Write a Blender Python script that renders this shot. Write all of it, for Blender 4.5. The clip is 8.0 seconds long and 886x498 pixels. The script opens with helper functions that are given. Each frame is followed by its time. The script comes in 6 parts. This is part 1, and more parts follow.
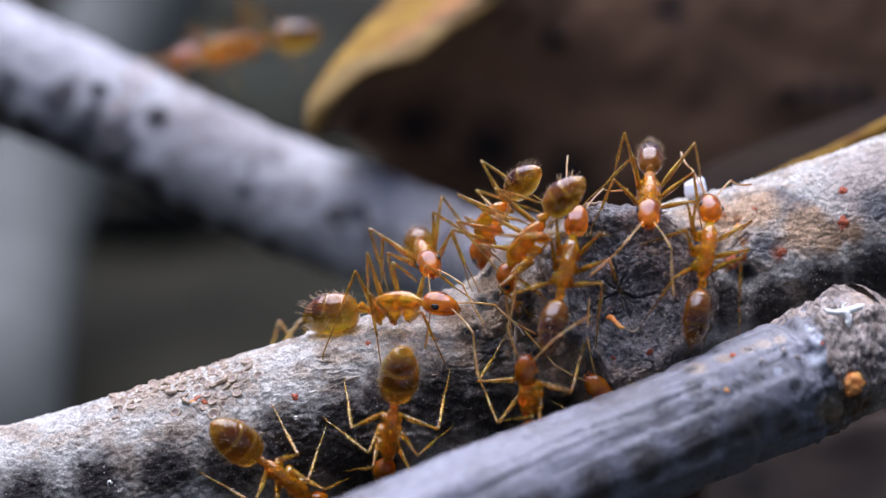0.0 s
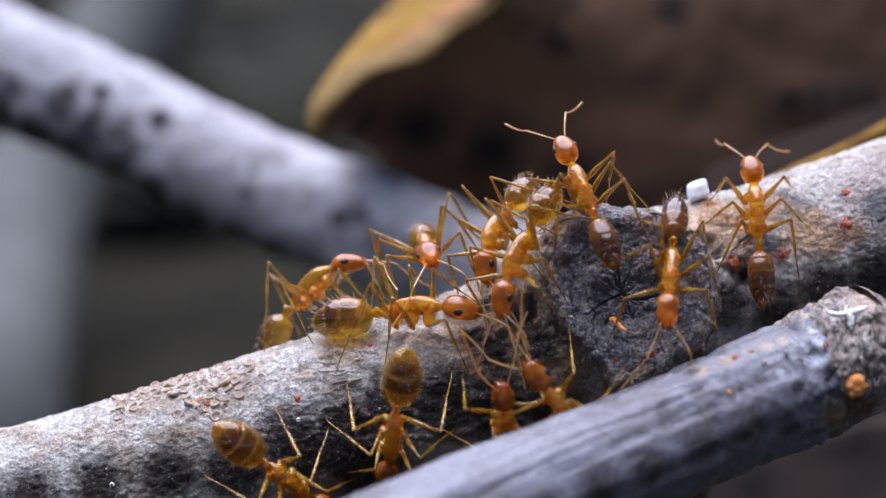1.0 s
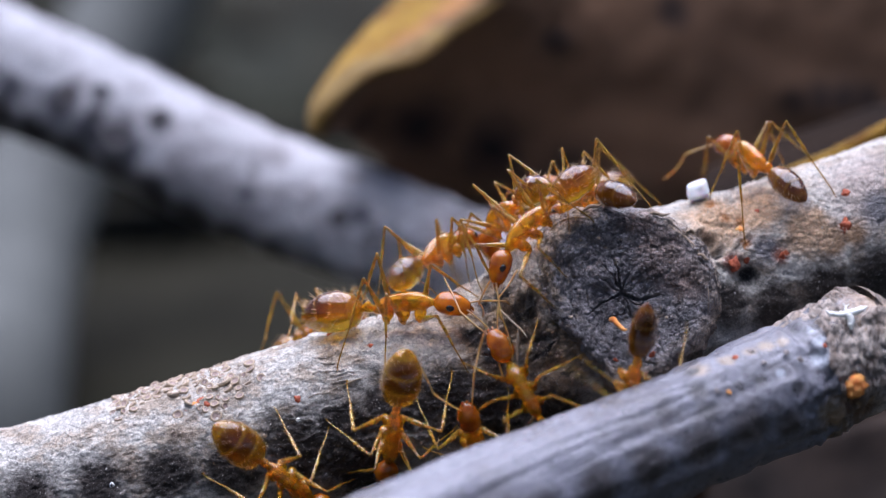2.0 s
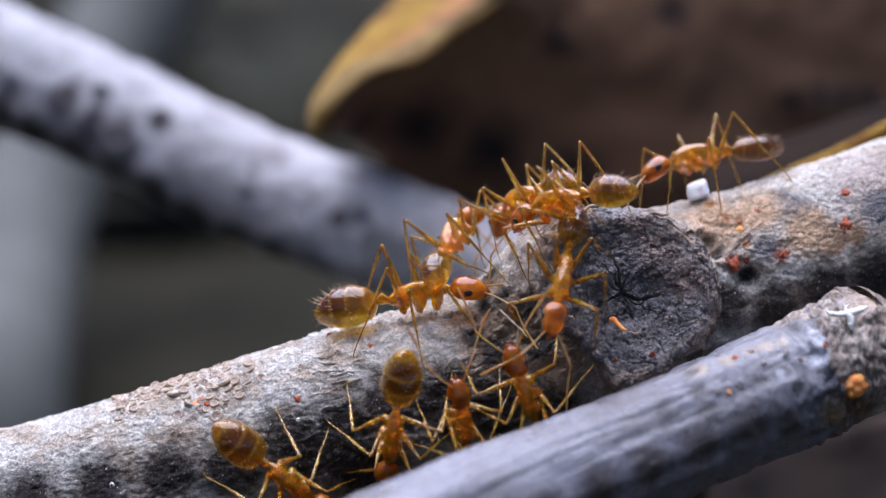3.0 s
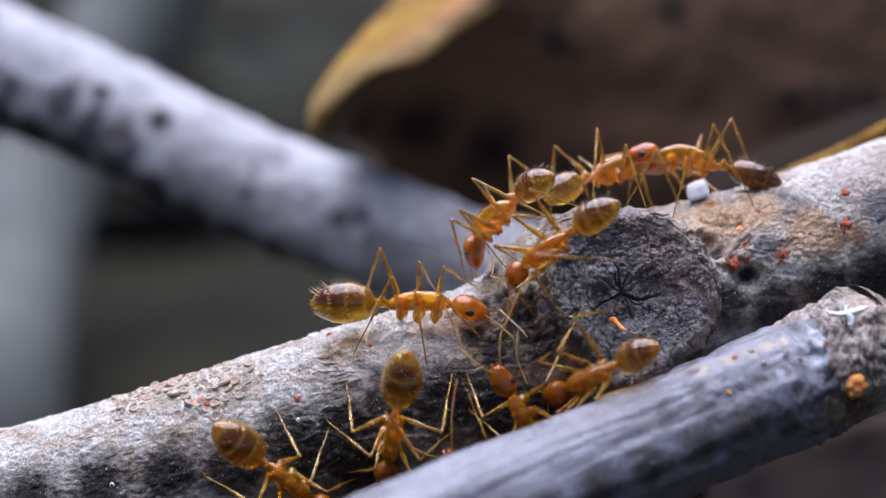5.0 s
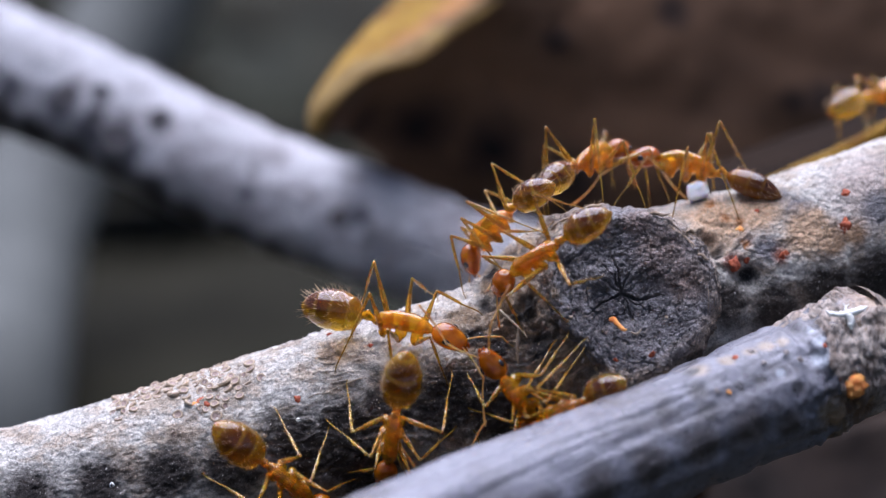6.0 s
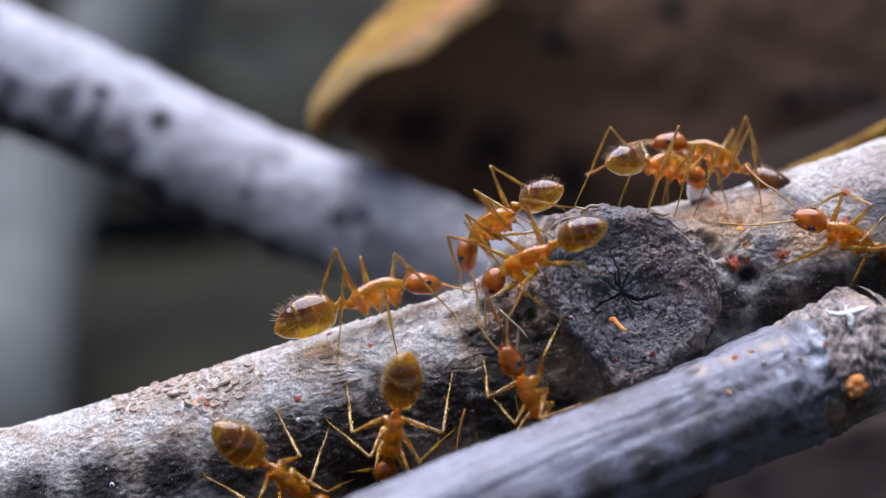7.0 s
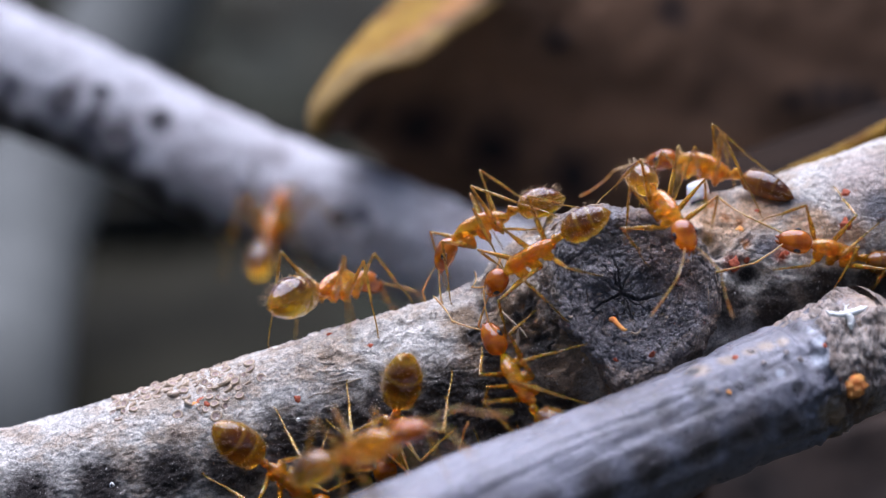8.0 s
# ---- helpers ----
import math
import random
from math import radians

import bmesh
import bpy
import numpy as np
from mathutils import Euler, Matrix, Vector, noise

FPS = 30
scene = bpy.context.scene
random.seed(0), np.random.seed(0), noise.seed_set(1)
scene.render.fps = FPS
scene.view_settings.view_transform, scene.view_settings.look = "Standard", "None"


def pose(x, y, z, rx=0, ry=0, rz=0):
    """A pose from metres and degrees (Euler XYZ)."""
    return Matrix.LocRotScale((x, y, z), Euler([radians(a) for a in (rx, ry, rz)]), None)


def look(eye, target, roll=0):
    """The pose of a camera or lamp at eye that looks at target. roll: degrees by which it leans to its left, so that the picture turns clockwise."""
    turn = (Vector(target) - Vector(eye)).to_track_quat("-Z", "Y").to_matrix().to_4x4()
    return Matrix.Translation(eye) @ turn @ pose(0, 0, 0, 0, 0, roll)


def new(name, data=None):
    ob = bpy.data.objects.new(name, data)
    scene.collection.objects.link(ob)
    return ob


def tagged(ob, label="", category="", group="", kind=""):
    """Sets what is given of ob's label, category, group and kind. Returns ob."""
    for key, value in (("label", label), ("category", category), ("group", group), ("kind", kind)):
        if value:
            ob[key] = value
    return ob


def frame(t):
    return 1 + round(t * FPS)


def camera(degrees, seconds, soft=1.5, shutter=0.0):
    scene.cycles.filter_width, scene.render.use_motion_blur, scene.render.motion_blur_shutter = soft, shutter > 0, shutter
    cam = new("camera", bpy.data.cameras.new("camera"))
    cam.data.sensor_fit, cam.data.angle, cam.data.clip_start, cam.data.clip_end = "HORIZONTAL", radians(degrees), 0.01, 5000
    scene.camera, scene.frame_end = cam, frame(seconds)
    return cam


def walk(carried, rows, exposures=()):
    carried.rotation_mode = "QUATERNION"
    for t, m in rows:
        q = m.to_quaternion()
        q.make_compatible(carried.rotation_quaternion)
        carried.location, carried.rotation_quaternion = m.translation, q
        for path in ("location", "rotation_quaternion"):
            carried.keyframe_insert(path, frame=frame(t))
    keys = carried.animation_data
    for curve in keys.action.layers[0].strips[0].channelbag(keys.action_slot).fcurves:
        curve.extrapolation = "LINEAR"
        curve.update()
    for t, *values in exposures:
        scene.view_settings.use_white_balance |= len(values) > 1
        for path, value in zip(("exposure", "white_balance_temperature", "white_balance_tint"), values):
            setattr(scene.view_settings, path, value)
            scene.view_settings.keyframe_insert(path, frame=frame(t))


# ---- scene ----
# A macro view: all lengths below are in millimetres and turned into metres by MM.
MM = 0.001
cam = camera(16.0, 8.0, soft=1.2, shutter=0.4)
cam.data.dof.use_dof = True
cam.data.dof.focus_distance = 79.1 * MM
cam.data.dof.aperture_fstop = 56.0
cam.data.dof.aperture_blades = 0
EYE = (0.0, -78.252 * MM, 34.633 * MM)
walk(cam, [
    (0.0, pose(*EYE, 77.975, 0, -0.046)),
    (0.2, pose(*EYE, 77.988, 0, -0.018)),
    (0.5, pose(*EYE, 78.0, 0, 0.0)),
    (1.4, pose(*EYE, 78.012, 0, 0.0)),
    (8.0, pose(*EYE, 78.012, 0, 0.0)),
], exposures=[(0.0, 0.80, 5550, 22), (8.0, 0.80, 5550, 22)])

# ---- light: a bright overcast sky, strongest high up ----
SUN_HEIGHT, SUN_TURN = 72.0, -25.0
world = bpy.data.worlds.new("world")
scene.world = world
world.use_nodes = True
wn = world.node_tree
sky = wn.nodes.new("ShaderNodeTexSky")
sky.sky_type = "NISHITA"
sky.sun_disc = False
sky.sun_elevation, sky.sun_rotation = radians(SUN_HEIGHT), radians(SUN_TURN)
wn.links.new(sky.outputs[0], wn.nodes["Background"].inputs[0])
wn.nodes["Background"].inputs[1].default_value = 0.042
lamp = bpy.data.lights.new("sun", "SUN")
lamp.energy, lamp.angle, lamp.color = 5.0, radians(80), (1.0, 0.98, 0.96)
sun = new("sun", lamp)
sun.matrix_world = look((-0.12, 0.26, 1.0), (0, 0, 0))

# ---- materials ----
def material(name):
    m = bpy.data.materials.new(name)
    m.use_nodes = True
    return m, m.node_tree, m.node_tree.nodes["Principled BSDF"]


def node(tree, kind, **values):
    n = tree.nodes.new(kind)
    for key, value in values.items():
        n.inputs[key.replace("_", " ")].default_value = value
    return n


def coords(tree, stretch=(1, 1, 1), spin=0.0):
    """Object space in millimetres, stretched along axes that are turned by spin degrees round z."""
    c = tree.nodes.new("ShaderNodeTexCoord")
    m = tree.nodes.new("ShaderNodeMapping")
    m.vector_type = "TEXTURE"
    m.inputs["Rotation"].default_value = (0, 0, radians(spin))
    m.inputs["Scale"].default_value = [0.001 / s for s in stretch]
    tree.links.new(c.outputs["Object"], m.inputs[0])
    return m.outputs[0]


def grain(tree, where, scale, detail=6.0, rough=0.6):
    n = node(tree, "ShaderNodeTexNoise", Scale=scale, Detail=detail, Roughness=rough)
    tree.links.new(where, n.inputs["Vector"])
    return n.outputs["Fac"]


def ramp(tree, fac, stops):
    r = tree.nodes.new("ShaderNodeValToRGB")
    while len(r.color_ramp.elements) < len(stops):
        r.color_ramp.elements.new(0.5)
    for e, (at, c) in zip(r.color_ramp.elements, stops):
        e.position = at
        e.color = (*c, 1) if len(c) == 3 else c
    tree.links.new(fac, r.inputs[0])
    return r.outputs[0]


def grey(a):
    return (a, a, a)


def blend(tree, fac, a, b, how="MIX"):
    m = tree.nodes.new("ShaderNodeMix")
    m.data_type, m.blend_type = "RGBA", how
    for slot, v in ((0, fac), (6, a), (7, b)):
        if hasattr(v, "is_linked"):
            tree.links.new(v, m.inputs[slot])
        elif slot == 0:
            m.inputs[0].default_value = v
        else:
            m.inputs[slot].default_value = (*v, 1)
    return m.outputs[2]


def relief(tree, shader, height, depth, strength=1.0, under=None):
    b = node(tree, "ShaderNodeBump", Strength=strength, Distance=depth * MM)
    tree.links.new(height, b.inputs["Height"])
    if under:
        tree.links.new(under, b.inputs["Normal"])
    tree.links.new(b.outputs[0], shader.inputs["Normal"])
    return b.outputs[0]


def near_spots(t, c, spots, soft=1.1):
    """1 round each (place in millimetres, radius), with a ragged border."""
    total = None
    jit = grain(t, c, 2.2, 8, 0.75)
    for at, r in spots:
        d = t.nodes.new("ShaderNodeVectorMath")
        d.operation = "DISTANCE"
        d.inputs[1].default_value = at
        t.links.new(c, d.inputs[0])
        m = t.nodes.new("ShaderNodeMath")
        m.operation = "MULTIPLY_ADD"
        m.inputs[1].default_value = 1.0 / r
        t.links.new(d.outputs["Value"], m.inputs[0])
        t.links.new(jit, m.inputs[2])
        half = t.nodes.new("ShaderNodeMath")
        half.operation = "SUBTRACT"
        half.inputs[1].default_value = 0.5
        t.links.new(m.outputs[0], half.inputs[0])
        f = ramp(t, half.outputs[0], [(0.0, grey(1)), (1.0 - 0.5 * soft, grey(1)), (1.0, grey(0))])
        total = f if total is None else blend(t, 1.0, total, f, "LIGHTEN")
    return total


def bark(name, pale, mid, dark, stain, stretch=(1, 1, 1), rough=(0.5, 0.85), amount=0.5, spec=0.4, spots=(), cracks=0.35, bumpy=1.0, grit=0.6, glaze=0.0, spin=0.0):
    """Weathered bark: pale film over brown, dark algal stains, fine grain and cracks; spots: (colour, places)."""
    m, t, s = material(name)
    c, cs = coords(t), coords(t, stretch, spin)
    base = ramp(t, grain(t, cs, 1.1, 10, 0.72), [(0.30, dark), (0.42, mid), (0.53, pale)])
    fine = ramp(t, grain(t, cs, 7.0, 8, 0.75), [(0.36, grey(0.15)), (0.46, grey(0.75)), (0.54, grey(1.0))])
    dust = ramp(t, grain(t, c, 14.0, 5, 0.72), [(0.37, grey(0.10)), (0.46, grey(0.80)), (0.54, grey(1.0))])
    fine = blend(t, 0.8, fine, dust, "MULTIPLY")
    base = blend(t, grit, base, fine, "MULTIPLY")
    blot = ramp(t, grain(t, c, 0.36, 9, 0.66), [(amount - 0.05, grey(0)), (amount + 0.08, grey(1))])
    base = blend(t, blot, base, blend(t, 0.8, stain, fine, "MULTIPLY"))
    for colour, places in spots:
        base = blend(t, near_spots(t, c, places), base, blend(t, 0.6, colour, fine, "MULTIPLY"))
    speck = ramp(t, grain(t, c, 11.0, 3, 0.5), [(0.68, grey(0)), (0.73, grey(1))])
    base = blend(t, speck, base, pale)
    # finer pale specks, some of them glints painted into the colour
    dots = ramp(t, grain(t, c, 24.0, 2, 0.5), [(0.645, grey(0)), (0.70, grey(1))])
    base = blend(t, dots, base, blend(t, 0.5, base, pale))
    s.inputs["Coat Weight"].default_value = glaze
    s.inputs["Coat Roughness"].default_value = 0.16
    warp = t.nodes.new("ShaderNodeVectorMath")
    warp.operation = "ADD"
    nn = node(t, "ShaderNodeTexNoise", Scale=1.5, Detail=4.0)
    t.links.new(cs, nn.inputs["Vector"])
    t.links.new(cs, warp.inputs[0])
    t.links.new(nn.outputs["Color"], warp.inputs[1])
    v = node(t, "ShaderNodeTexVoronoi", Scale=1.7)
    v.feature = "DISTANCE_TO_EDGE"
    t.links.new(warp.outputs[0], v.inputs["Vector"])
    v2 = node(t, "ShaderNodeTexVoronoi", Scale=6.5)
    v2.feature = "DISTANCE_TO_EDGE"
    t.links.new(warp.outputs[0], v2.inputs["Vector"])
    flaw = ramp(t, v2.outputs["Distance"], [(0.0, grey(0.15)), (0.035, grey(0.8)), (0.08, grey(1))])
    flaw = blend(t, ramp(t, grain(t, c, 0.9, 5, 0.6), [(0.42, grey(0)), (0.58, grey(1))]), (1, 1, 1), flaw)
    rift = ramp(t, v.outputs["Distance"], [(0.0, grey(0)), (0.03, grey(0.6)), (0.09, grey(1))])
    base = blend(t, cracks, base, blend(t, 1.0, base, rift, "MULTIPLY"))
    base = blend(t, min(1.0, cracks * 1.6), base, blend(t, 1.0, base, flaw, "MULTIPLY"))
    t.links.new(base, s.inputs["Base Color"])
    t.links.new(ramp(t, grain(t, c, 3.0, 6), [(0.3, grey(rough[0])), (0.7, grey(rough[1]))]), s.inputs["Roughness"])
    s.inputs["Specular IOR Level"].default_value = spec
    a = relief(t, s, grain(t, cs, 4.0, 10, 0.78), 0.16 * bumpy, 1.0)
    a = relief(t, s, rift, 0.07, cracks, a)
    a = relief(t, s, flaw, 0.03, min(1.0, cracks * 1.6), a)
    relief(t, s, grain(t, c, 15.0, 6, 0.75), 0.03 if bumpy < 0.5 else 0.09, 1.0, a)
    return m


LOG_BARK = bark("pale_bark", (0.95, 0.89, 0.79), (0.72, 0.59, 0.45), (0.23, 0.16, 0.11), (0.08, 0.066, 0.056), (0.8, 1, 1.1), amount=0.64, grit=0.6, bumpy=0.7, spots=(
    ((0.70, 0.58, 0.50), (((11.2, 1.5, 19.1), 1.8), ((13.5, 2.4, 19.6), 1.8))),
    ((0.25, 0.235, 0.24), (((9.1, 1.0, 18.9), 0.55), ((8.6, 1.4, 19.1), 0.45), ((9.3, 0.6, 18.3), 0.5), ((11.2, 0.9, 18.9), 0.6), ((8.3, 0.4, 17.9), 0.6), ((7.7, 0.5, 18.15), 0.4))),
    ((0.55, 0.34, 0.19), (((9.9, 0.6, 18.1), 0.6), ((10.5, 0.7, 18.25), 0.5), ((9.6, 0.9, 18.65), 0.3), ((6.9, 1.3, 18.95), 0.5))),
    ((0.36, 0.15, 0.10), (((7.35, -0.1, 17.7), 0.38), ((8.6, 0.25, 17.8), 0.3), ((6.95, 0.0, 17.95), 0.25))),
    ((0.84, 0.56, 0.34), (((7.1, 0.9, 18.6), 1.15), ((8.0, 1.2, 18.7), 1.0), ((9.3, 0.7, 18.3), 0.9))),
    ((0.58, 0.24, 0.07), (((7.2, 0.9, 18.6), 0.22), ((7.6, 0.9, 18.5), 0.20), ((7.0, 0.8, 18.9), 0.25), ((7.7, 0.4, 18.0), 0.22), ((6.9, 1.4, 18.9), 0.20))),
    # lower flank, two rows: dark algal stain with the shade there put into the colour
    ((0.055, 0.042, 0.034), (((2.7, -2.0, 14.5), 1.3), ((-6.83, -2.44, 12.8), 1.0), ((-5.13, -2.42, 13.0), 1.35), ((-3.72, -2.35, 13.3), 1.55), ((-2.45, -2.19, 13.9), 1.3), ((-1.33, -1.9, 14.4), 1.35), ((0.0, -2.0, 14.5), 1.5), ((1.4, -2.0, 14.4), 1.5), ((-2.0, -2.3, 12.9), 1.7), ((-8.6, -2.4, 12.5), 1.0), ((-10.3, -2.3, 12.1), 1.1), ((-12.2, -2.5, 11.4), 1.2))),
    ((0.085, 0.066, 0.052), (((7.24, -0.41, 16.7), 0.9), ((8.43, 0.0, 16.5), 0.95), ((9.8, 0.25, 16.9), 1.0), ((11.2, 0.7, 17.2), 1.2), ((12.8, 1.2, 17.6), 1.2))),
    # pits sunk in log_relief, their inner shade put into the colour too
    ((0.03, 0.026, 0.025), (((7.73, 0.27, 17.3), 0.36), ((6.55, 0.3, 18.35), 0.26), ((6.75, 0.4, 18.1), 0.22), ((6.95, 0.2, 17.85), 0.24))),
    ((0.46, 0.33, 0.21), (((1.71, -1.29, 16.55), 1.3), ((1.0, -1.4, 15.9), 0.9), ((3.0, -1.9, 15.6), 1.1), ((1.3, -0.2, 17.1), 0.7), ((0.5, -0.7, 16.4), 0.6))),
    ((0.62, 0.52, 0.42), (((2.1, -0.4, 17.6), 0.7), ((1.8, 0.1, 17.9), 0.6))),
    ((0.05, 0.04, 0.033), (((1.24, 0.3, 17.35), 0.35), ((1.5, -0.7, 16.9), 0.35), ((1.1, -0.6, 16.65), 0.3), ((2.1, -1.2, 16.9), 0.4), ((1.3, -1.5, 15.7), 0.6), ((2.5, -1.7, 15.9), 0.55), ((2.0, -1.3, 16.6), 0.4), ((0.8, -1.3, 16.1), 0.4)))))
TWIG_BARK = bark("smooth_dark_bark", (0.20, 0.196, 0.226), (0.145, 0.138, 0.155), (0.075, 0.067, 0.070), (0.062, 0.048, 0.041), (0.45, 0.55, 0.55), (0.22, 0.42), 0.55, 0.7, bumpy=0.2, glaze=0.10, grit=0.4, spin=36.0, spots=(
    ((0.36, 0.245, 0.155), (((10.4, -2.9, 16.4), 1.0), ((10.6, -2.6, 15.4), 1.1), ((10.4, -3.2, 14.9), 1.0), ((10.6, -2.0, 16.9), 1.1), ((9.8, -3.5, 14.6), 0.7))),
    # brown lower side of the twig, part of it shade put into the colour
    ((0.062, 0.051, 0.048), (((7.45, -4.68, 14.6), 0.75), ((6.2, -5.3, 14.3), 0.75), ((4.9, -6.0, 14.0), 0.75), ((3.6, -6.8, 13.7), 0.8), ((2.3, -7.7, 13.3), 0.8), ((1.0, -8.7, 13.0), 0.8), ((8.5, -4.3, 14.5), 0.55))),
    ((0.36, 0.28, 0.205), (((9.45, -3.7, 14.75), 0.42), ((8.3, -3.2, 16.4), 0.22), ((7.5, -3.45, 16.2), 0.25), ((6.9, -3.7, 16.0), 0.3), ((6.2, -4.0, 15.8), 0.35), ((7.9, -3.3, 16.35), 0.3))),
    ((0.46, 0.485, 0.53), (((9.2, -3.55, 16.0), 0.30), ((9.25, -3.3, 16.4), 0.26), ((9.05, -3.0, 16.7), 0.22), ((8.2, -3.9, 15.75), 0.16))),
    # dark blotches, and the dark of ring dent and crease painted in
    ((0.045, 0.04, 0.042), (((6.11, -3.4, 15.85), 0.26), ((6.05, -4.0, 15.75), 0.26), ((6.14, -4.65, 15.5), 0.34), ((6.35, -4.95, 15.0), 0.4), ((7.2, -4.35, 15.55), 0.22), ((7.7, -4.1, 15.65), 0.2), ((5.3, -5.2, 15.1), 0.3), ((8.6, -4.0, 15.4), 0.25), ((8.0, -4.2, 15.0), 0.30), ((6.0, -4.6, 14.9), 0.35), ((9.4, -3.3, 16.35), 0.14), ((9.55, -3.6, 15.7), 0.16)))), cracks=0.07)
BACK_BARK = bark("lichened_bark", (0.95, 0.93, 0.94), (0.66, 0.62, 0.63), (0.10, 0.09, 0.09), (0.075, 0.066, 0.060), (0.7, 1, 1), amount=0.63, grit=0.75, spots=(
    # dark brown underside, with its shade put into the colour
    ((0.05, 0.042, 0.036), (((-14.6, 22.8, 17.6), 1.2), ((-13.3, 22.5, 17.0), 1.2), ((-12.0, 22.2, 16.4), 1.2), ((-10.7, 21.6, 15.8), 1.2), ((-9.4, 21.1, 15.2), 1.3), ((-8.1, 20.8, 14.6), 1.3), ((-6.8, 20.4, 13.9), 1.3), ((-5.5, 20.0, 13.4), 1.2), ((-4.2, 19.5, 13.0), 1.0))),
    ((0.16, 0.155, 0.18), (((-12.4, 22.0, 18.0), 0.8), ((-11.3, 21.7, 17.3), 0.8), ((-9.9, 21.2, 16.9), 0.7), ((-14.0, 22.5, 18.6), 0.6), ((-8.4, 20.7, 16.4), 0.5), ((-6.2, 19.9, 15.6), 0.5), ((-2.6, 18.4, 15.2), 0.5), ((-9.3, 22.4, 19.2), 0.4))),
    ((0.02, 0.02, 0.025), (((-10.48, 21.24, 17.17), 0.6), ((-9.09, 21.0, 17.72), 0.5), ((-3.26, 18.61, 15.07), 0.4), ((-10.95, 21.72, 18.52), 0.45), ((-11.1, 21.5, 17.9), 0.35), ((-5.99, 19.87, 16.33), 0.22)))), cracks=0.15)

COLLAR_BARK = bark("flaky_twig_bark", (0.78, 0.66, 0.56), (0.44, 0.335, 0.26), (0.12, 0.09, 0.07), (0.30, 0.20, 0.14), (1.5, 0.8, 0.8), (0.32, 0.6), 0.55, 0.55, bumpy=0.5, cracks=0.6, grit=0.5, spots=(
    # hollow at the broken end, its inner shade put into the colour too
    ((0.035, 0.03, 0.028), (((10.25, -2.31, 17.25), 0.42), ((10.0, -2.2, 17.3), 0.25), ((10.55, -2.3, 17.1), 0.28))),
    ((0.26, 0.15, 0.09), (((9.9, -3.4, 14.9), 0.5), ((10.3, -2.7, 14.7), 0.6))),))


def knot_wood():
    """End wood of the knot: dark and fissured in the middle, tan strands wound round the rim."""
    m, t, s = material("weathered_end_wood")
    c = coords(t)
    face = Vector((0.06, -0.90, 0.36)).normalized()
    side = Vector((1, 0.06, 0)).normalized()
    top = face.cross(side)

    def maths(how, a, b=None):
        n = t.nodes.new("ShaderNodeMath")
        n.operation = how
        for k, v in enumerate((a, b)):
            if hasattr(v, "is_linked"):
                t.links.new(v, n.inputs[k])
            elif v is not None:
                n.inputs[k].default_value = v
        return n.outputs[0]

    off = t.nodes.new("ShaderNodeVectorMath")
    off.operation = "SUBTRACT"
    off.inputs[1].default_value = (4.51, -1.70, 17.45)
    t.links.new(c, off.inputs[0])
    axis = []
    for way in (side, top, face):
        d = t.nodes.new("ShaderNodeVectorMath")
        d.operation = "DOT_PRODUCT"
        d.inputs[1].default_value = way
        t.links.new(off.outputs[0], d.inputs[0])
        axis.append(d.outputs["Value"])
    x, y, z = axis
    wander = maths("MULTIPLY", maths("SUBTRACT", grain(t, c, 0.8, 5, 0.6), 0.5), 1.3)
    r = maths("ADD", maths("SQRT", maths("ADD", maths("MULTIPLY", x, x), maths("MULTIPLY", y, y))), wander)
    a = maths("ADD", maths("ARCTAN2", maths("MULTIPLY", y, -1.0), maths("MULTIPLY", x, -1.0)), maths("MULTIPLY", wander, 0.35))

    def round_noise(ka, kr, detail):
        v = t.nodes.new("ShaderNodeCombineXYZ")
        t.links.new(maths("MULTIPLY", a, ka), v.inputs[0])
        t.links.new(maths("MULTIPLY", r, kr), v.inputs[1])
        t.links.new(z, v.inputs[2])
        return grain(t, v.outputs[0], 1.0, detail, 0.7)

    strands = round_noise(1.6, 6.5, 9)
    warp = t.nodes.new("ShaderNodeVectorMath")
    warp.operation = "ADD"
    nn = node(t, "ShaderNodeTexNoise", Scale=2.4, Detail=4.0)
    t.links.new(c, nn.inputs["Vector"])
    t.links.new(c, warp.inputs[0])
    t.links.new(nn.outputs["Color"], warp.inputs[1])

    def fissures(scale, wide):
        v = node(t, "ShaderNodeTexVoronoi", Scale=scale)
        v.feature = "DISTANCE_TO_EDGE"
        t.links.new(warp.outputs[0], v.inputs["Vector"])
        return ramp(t, v.outputs["Distance"], [(0.0, grey(0.0)), (wide, grey(0.7)), (wide * 2.5, grey(1))])

    net = blend(t, 1.0, fissures(1.6, 0.04), fissures(5.0, 0.05), "MULTIPLY")
    rim = ramp(t, strands, [(0.34, (0.06, 0.048, 0.040)), (0.46, (0.24, 0.18, 0.14)), (0.60, (0.55, 0.42, 0.30))])
    mid = ramp(t, grain(t, c, 2.6, 10, 0.75), [(0.32, (0.040, 0.036, 0.037)), (0.46, (0.165, 0.147, 0.147)), (0.64, (0.46, 0.425, 0.425))])
    brown = near_spots(t, c, (((5.5, -1.4, 18.4), 1.0), ((6.0, -1.5, 17.6), 0.8), ((4.9, -1.0, 19.0), 0.6)))
    mid = blend(t, brown, mid, blend(t, 0.5, mid, (0.36, 0.22, 0.15)))
    where = ramp(t, maths("MULTIPLY", r, 0.4), [(0.76, grey(0)), (0.96, grey(1))])
    base = blend(t, where, mid, rim)
